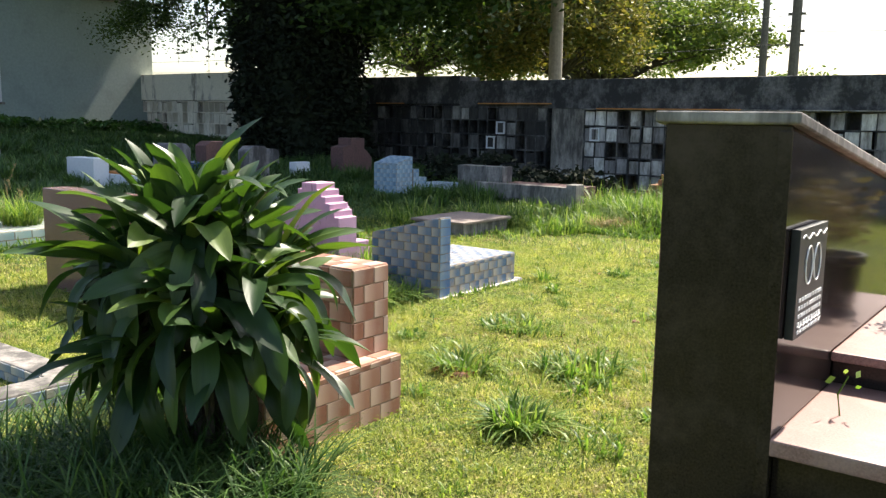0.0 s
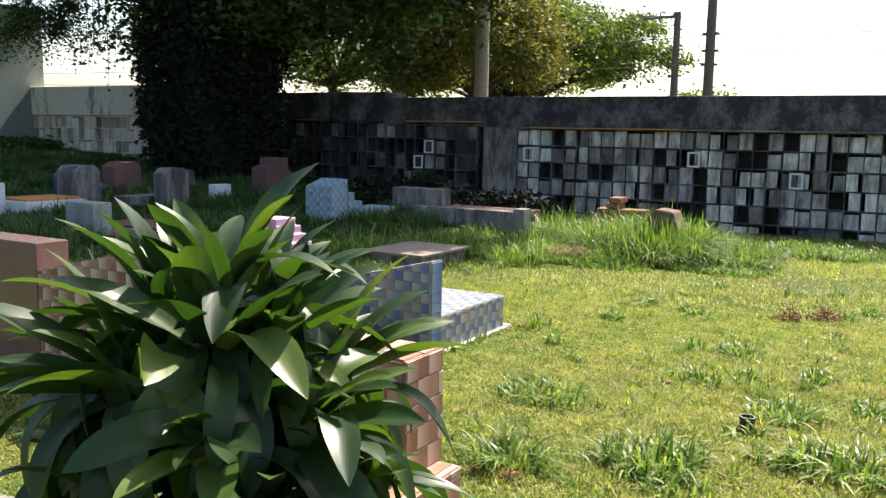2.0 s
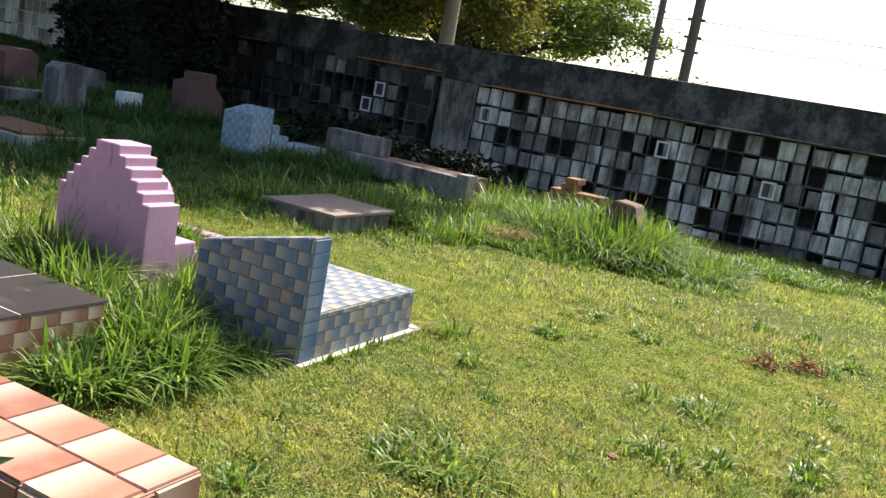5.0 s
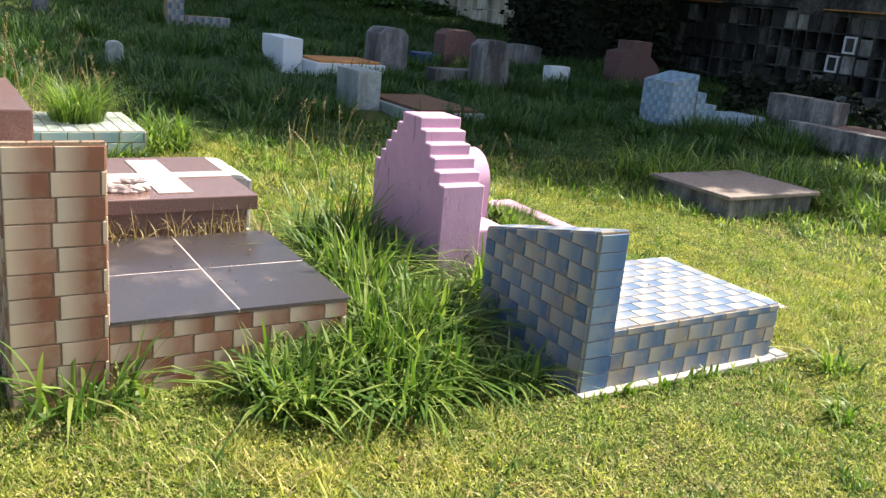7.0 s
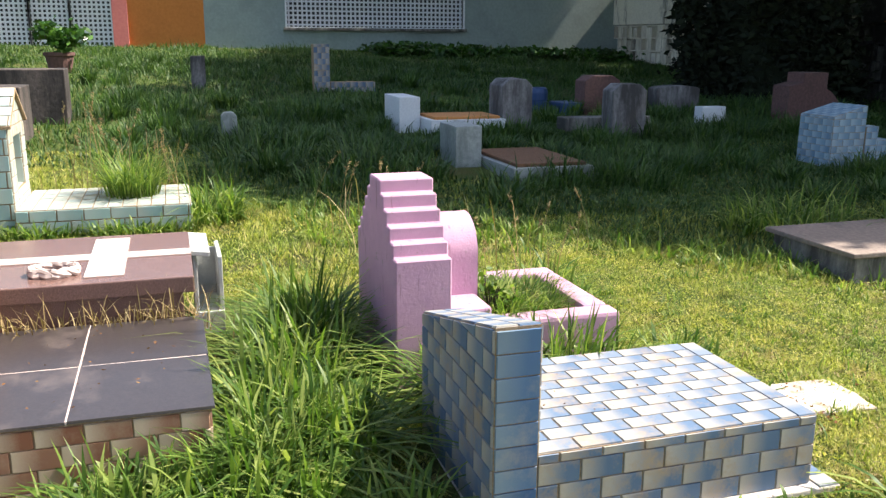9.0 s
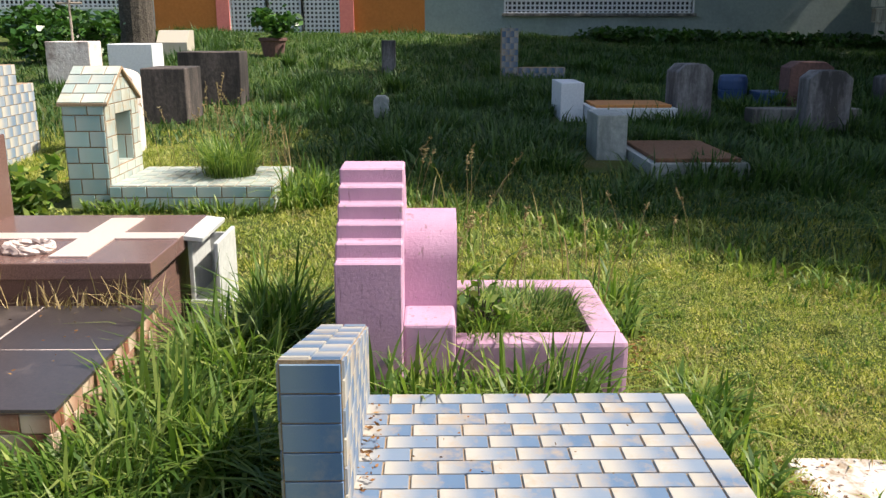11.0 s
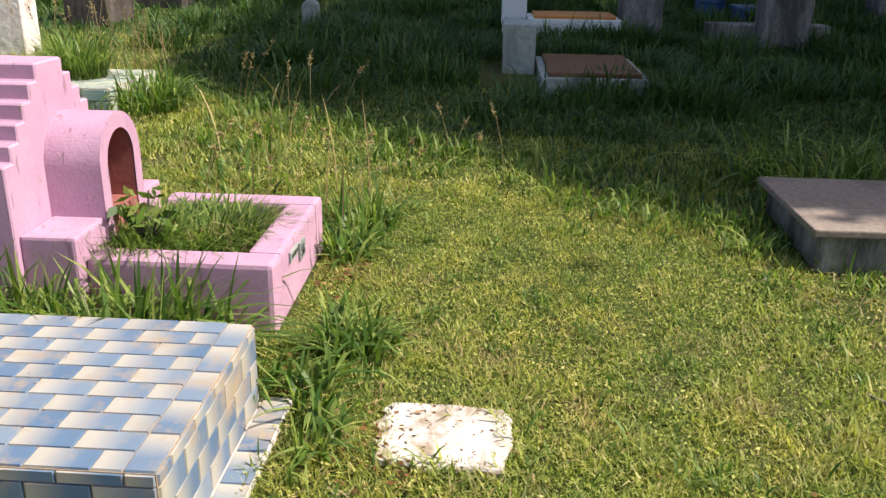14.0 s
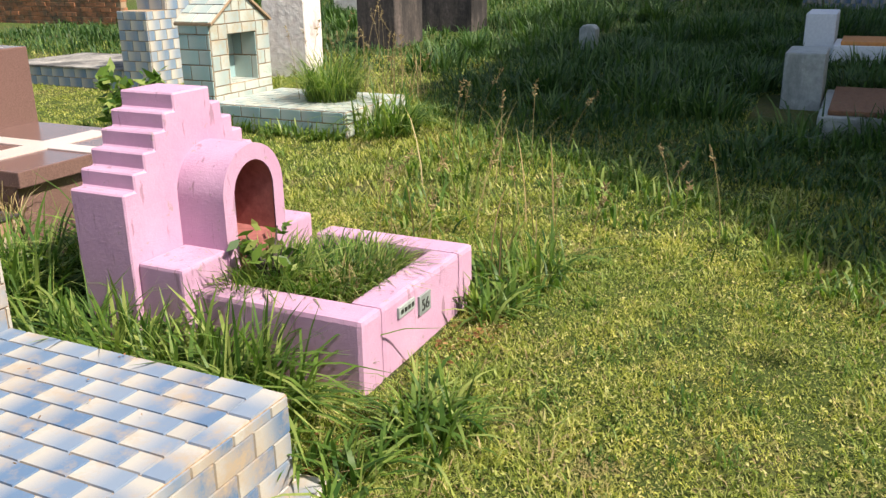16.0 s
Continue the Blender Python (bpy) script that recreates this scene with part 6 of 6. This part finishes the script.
for i, (hr, haz, hz, lean) in enumerate(HEADS):
    ca_, sa_ = math.cos(radians(haz)), math.sin(radians(haz))
    head = Vector((PX + hr * ca_, PY + hr * sa_, hz))
    base = (PX + 0.3 * hr * ca_, PY + 0.3 * hr * sa_, -0.02)
    mid_ = Vector(base).lerp(head, 0.55) + Vector((-0.04 * ca_, -0.04 * sa_, 0.06))
    part("stem", tube(bmesh.new(), [base, tuple(mid_), tuple(head)], [0.02, 0.018, 0.016], 8), M_BARK, plant)
    axis = Matrix.Rotation(radians(haz), 4, "Z") @ Matrix.Rotation(radians(lean), 4, "Y")
    count = 24 if lean < 60 else 20
    for k in range(count):
        age = (k + 0.5) / count
        spin, open_ = k * 2.39996 + rl.gauss(0, 0.2), radians(8 + 98 * age ** 1.15 + rl.gauss(0, 7))
        d = (axis @ Vector((math.sin(open_) * math.cos(spin), math.sin(open_) * math.sin(spin), math.cos(open_), 0.0))).normalized()
        rise = math.degrees(math.asin(max(-1.0, min(1.0, d.z))))
        if rise < -38:
            rise = -38 + 0.3 * (rise + 38)
        near_ = min(RISES, key=lambda v: abs(v - rise))
        j = 0 if age < 0.3 else rl.choice((0, 1, 1)) if age < 0.45 else rl.choice((1, 2, 3, 3))
        sc = rl.uniform(0.78, 1.1) * (0.85 if age < 0.12 else 1.0)
        ob = new("leaf", KINDS[near_, j])
        root = head + Vector(d[:3]) * 0.015 - Vector((0, 0, 0.09 * age))
        ob.matrix_basis = Matrix.Translation(root) @ Matrix.Rotation(math.atan2(d[1], d[0]), 4, "Z") @ Matrix.Rotation(radians(near_ - rise), 4, "Y") @ Matrix.Rotation(rl.gauss(0, 0.3), 4, "X") @ Matrix.Diagonal((sc, sc * rl.uniform(0.85, 1.15), sc, 1))
        under(ob, plant)
# thin straggly grass about its foot, its green darkened for the plant's shade
Q = np.concatenate([ring_field(-2.6, 1.95, 0.45, 0.42, 1700), ring_field(-3.1, 1.7, 0.6, 0.45, 1500)])
tagged(new("grass_tuft", strips("grass_tuft", Q, RNG.uniform(0, 6.28, len(Q)), RNG.uniform(0.3, 1.2, len(Q)), RNG.uniform(0.15, 0.5, len(Q)), np.full(len(Q), 0.009), M_ROUGH_SHADED, 4)), "straggly grass round the foot of the plant", "grass", "grass tufts", "stuff")


# ---- small plants ----
def bush(name, label, x, y, z, r, h, n, size, mat=None, cat="plant"):
    g = thing(name, label, cat, (x, y, z))
    cs = []
    for i in range(14):
        a = RNG.uniform(0, 6.28)
        e = (x + r * RNG.uniform(0.3, 1) * math.cos(a), y + r * RNG.uniform(0.3, 1) * math.sin(a), z + h * RNG.uniform(0.35, 1))
        part("stem", tube(bmesh.new(), [(x, y, z), tuple((Vector((x, y, z)) + Vector(e)) / 2 + Vector((0, 0, 0.1 * h))), e], [0.006, 0.005, 0.003], 5), M_BARK, g)
        cs.append(e)
    leaf_cloud("leaves", clumps(cs, n // 14, (r * 0.22, r * 0.22, h * 0.16)), size, mat or M_SHRUB, g)


bush("shrub", "dark green leafy shrub between the tiled graves", -8.45, 3.4, 0.06, 0.22, 0.44, 460, 0.055, M_TALL)
bush("weed", "leafy weed growing from the niche foot", -6.0, 6.42, 0.12, 0.1, 0.24, 60, 0.035, M_TALL)
bush("weed_row", "straggly green weeds at the lawn's edge", -1.0, 6.1, ground_z(-1, 6.1), 0.28, 0.62, 500, 0.03, M_TALL)
bush("weed_row", "straggly green weeds at the lawn's edge", -0.75, 7.0, ground_z(-1, 7), 0.3, 0.75, 500, 0.03, M_TALL)
bush("weed_row", "straggly green weeds at the lawn's edge", -0.7, 8.1, ground_z(-1, 8), 0.35, 0.7, 500, 0.03, M_TALL)
# The next two shrubs use the near-black leaf to deepen their shade.
bush("shrub", "green shrub in the shade beside the graves", -11.2, 15.6, 0.05, 0.9, 0.6, 1800, 0.08, M_IVY_SHADED)
bush("shrub", "green shrub in the shade beside the graves", -9.2, 16.4, -0.05, 1.0, 0.45, 1500, 0.08, M_IVY_SHADED)
for y in (14.2, 15.4, 16.6, 17.8, 11.2, 12.6):
    bush("hedge", "low dark green hedge by the chapel wall", -26.4, y, ground_z(-26.4, y) - 0.05, 0.9, 0.32, 900, 0.09)
for x, y in ((-22.5, -1.2), (-23.5, -3.0), (-19.0, -0.6)):
    bush("shrub", "green shrub near the chapel", x, y, ground_z(x, y), 0.8, 0.7, 1100, 0.1)
g = thing("potted_plant", "leafy plant in a brown pot before the gate", "plant", (-20.7, 3.08, ground_z(-20.7, 3.08)))
z = ground_z(-20.7, 3.08)
part("pot", lathe([(0.2, 0), (0.26, 0.3), (0.29, 0.32), (0.29, 0.38), (0.24, 0.38), (0.2, 0.3)], -20.7, 3.0, z), M_REDBR, g)
leaf_cloud("leaves", clumps([(-20.7 + 0.2 * math.cos(i), 3.05 + 0.3 * math.sin(i * 2.1), z + 0.62 + 0.08 * (i % 3)) for i in range(9)], 50, (0.12, 0.12, 0.1)), 0.09, M_SHRUB, g)
g = thing("flower_pot", "dark pot with dry pinkish flowers on the granite", "flower pot", (-0.42, 3.55, 0.805))
part("pot", lathe([(0.07, 0), (0.085, 0.01), (0.1, 0.16), (0.115, 0.17), (0.115, 0.2), (0.1, 0.2), (0.08, 0.16)], -0.42, 3.55, 0.806), M_BLACKP, g)
leaf_cloud("dry_flowers", clumps([(-0.42 + 0.06 * math.cos(i), 3.55 + 0.07 * math.sin(i * 2.3), 1.09 + 0.04 * (i % 4)) for i in range(9)], 45, (0.04, 0.04, 0.05)), 0.02, M_DRY, g)
g = thing("seedling", "tiny seedling sprouting on the granite slab", "plant", (-0.5, 2.5, 0.70))
part("stem", tube(bmesh.new(), [(-0.5, 2.5, 0.70), (-0.51, 2.5, 0.76), (-0.49, 2.52, 0.81)], [0.003, 0.003, 0.002], 5), M_TALL, g)
leaf_cloud("leaves", np.array([(-0.47, 2.54, 0.815), (-0.53, 2.49, 0.8), (-0.46, 2.5, 0.79), (-0.5, 2.53, 0.82)]), 0.026, M_TALL, g)


# ---- litter and wisps ----
def litter(cx, cy, rx, ry, n, z=None, size=0.012):
    a, r = RNG.uniform(0, 6.28, n), np.sqrt(RNG.uniform(0, 1, n))
    x, y = cx + rx * r * np.cos(a), cy + ry * r * np.sin(a)
    zz = ground_za(x, y) + RNG.uniform(0.004, 0.03, n) if z is None else np.full(n, z) + RNG.uniform(0.002, 0.012, n)
    ob = leaf_cloud("leaf_litter", np.column_stack([x, y, zz]), size, M_LITTER, flat=-0.2)
    tagged(ob, "dry brown leaf litter lying on the ground", "leaf litter", kind="stuff")


litter(-5.1, 7.63, 0.15, 0.17, 30, ground_z(-5, 7.6) + 0.018, 0.008)
litter(-5.0, 7.45, 0.25, 0.12, 120)
litter(-6.35, 7.12, 0.35, 0.1, 200)
litter(-5.45, 7.1, 0.25, 0.12, 160)
litter(-4.85, 6.03, 0.3, 0.03, 60, 0.218, 0.009)
litter(-4.9, 6.5, 0.3, 0.4, 26, 0.218, 0.006)
litter(-5.5, 4.6, 0.4, 0.35, 40, 0.266, 0.007)
litter(-6.5, 9.6, 0.25, 0.6, 220)
litter(-5.75, 11.9, 0.4, 0.25, 400, None, 0.03)
n = 420
D = ring_field(-5.75, 11.75, 0.34, 0.3, n)
D[:, 2] += 0.05
tagged(new("dry_heap", strips("dry_heap", D, RNG.uniform(0, 6.28, len(D)), RNG.uniform(0.6, 1.5, len(D)), RNG.uniform(0.1, 0.34, len(D)), np.full(len(D), 0.008), M_DRY, 3)), "heap of dead brown grass on the mound", "grass", kind="stuff")
litter(-3.2, 7.0, 2.2, 2.6, 700, None, 0.011)
litter(-3.0, 4.1, 0.14, 0.12, 40, None, 0.025)
litter(-1.25, 4.9, 0.3, 0.25, 160, None, 0.02)


def wisp(x, y, h, lean, seed):
    r = random.Random(seed)
    z = ground_z(x, y)
    a = r.uniform(0, 6.28)
    pts = [(x + lean * h * t * t * math.cos(a), y + lean * h * t * t * math.sin(a), z + h * t) for t in np.linspace(0, 1, 7)]
    bm = tube(bmesh.new(), pts, [0.0022, 0.002, 0.002, 0.0018, 0.0016, 0.0014, 0.001], 5)
    for k in range(14):
        p = Vector(pts[-1]).lerp(Vector(pts[-2]), r.uniform(0, 1.2))
        d = Vector((r.uniform(-1, 1), r.uniform(-1, 1), r.uniform(-0.2, 1))) * 0.02
        tube(bm, [tuple(p), tuple(p + d)], [0.002, 0.004], 4)
    solo("seed_stalk", bm, M_DRY, "tall thin grass stalk with a seed head", "grass", "seed stalks")


for i in range(46):
    x, y, h = random.choice(((-7.3, 6.6, 0.42), (-8.2, 6.4, 0.5), (-9.9, 4.7, 0.7), (-8.0, 7.4, 0.4), (-6.1, 14.3, 0.8), (-10.5, 4.2, 0.75)))
    wisp(x + random.gauss(0, 0.35), y + random.gauss(0, 0.28), h * random.uniform(0.6, 1.15), random.uniform(0.05, 0.45), i)


# ---- far corner: wire fence and old brick wall ----
FX2, FY0, FY1, FZ = -18.6, -4.6, -2.1, ground_z(-18.6, -2.5)
fence = thing("wire_fence", "low black diamond-mesh grave fence with rails", "fence", (FX2, FY1, FZ))
part("rail", bx(FX2 - 0.02, FX2 + 0.02, FY0, FY1, FZ + 0.4, FZ + 0.44, 0.004), M_BLACKP, fence)
part("rail", bx(FX2 - 0.02, FX2 + 0.02, FY0, FY1, FZ + 0.02, FZ + 0.05, 0.004), M_BLACKP, fence)
for i in range(4):
    y = FY1 - i * 0.8
    part("post", bx(FX2 - 0.03, FX2 + 0.03, y - 0.03, y + 0.03, FZ - 0.1, FZ + 0.46, 0.004), M_BLACKP, fence)
bm = bmesh.new()
for i in range(30):
    y = FY0 + 0.1 * i - 0.4
    for s_ in (1, -1):
        a, b = (y, FZ + 0.05), (y + 0.35 * s_, FZ + 0.4)
        if FY0 <= min(a[0], b[0]) and max(a[0], b[0]) <= FY1:
            tube(bm, [(FX2, a[0], a[1]), (FX2 + 0.004 * s_, b[0], b[1])], [0.009, 0.009], 5)
part("mesh_panel", bm, M_BLACKP, fence)
BZ = ground_z(-13.5, -3) - 0.03
brickwall = thing("brick_wall", "low unplastered red brick grave wall", "wall", (-13.5, -3.2, BZ))
BRK = finish("brick", bx(-0.07, 0.07, -0.098, 0.098, 0.0, 0.062, 0.004), M_BRICK)
for r in range(6):
    for i in range(14):
        ob = new("brick", BRK)
        ob.matrix_basis = pose(-13.5 + random.uniform(-0.006, 0.006), -4.6 + 0.208 * i + (0.1 if r % 2 else 0), BZ + 0.072 * r, 0, 0, random.uniform(-1.5, 1.5))
        under(ob, brickwall)
part("mortar_core", bx(-13.555, -13.445, -4.65, -1.7, BZ, BZ + 0.42, 0), M_GROUT, brickwall)

# clover and tiny broad leaves in the turf
Q = np.concatenate([field(-7.6, -0.8, 2.6, 9.4, 150000, 0.9, 29)])
Q[:, 2] += RNG.uniform(0.006, 0.032, len(Q))
tagged(leaf_cloud("lawn_clover", Q, 0.0075, M_GRASS, flat=0.1), "tiny clover leaves mixed into the turf", "grass", kind="stuff")
n = 500
D = np.column_stack([RNG.uniform(-6.45, -5.87, n), RNG.uniform(6.36, 6.85, n), np.full(n, 0.12)])
tagged(new("dry_stalks", strips("dry_stalks", D, RNG.uniform(0, 6.28, n), RNG.uniform(0.4, 1.3, n), RNG.uniform(0.05, 0.16, n), np.full(n, 0.005), M_DRY, 3)), "dry brown grass in the pink planter", "grass", kind="stuff")
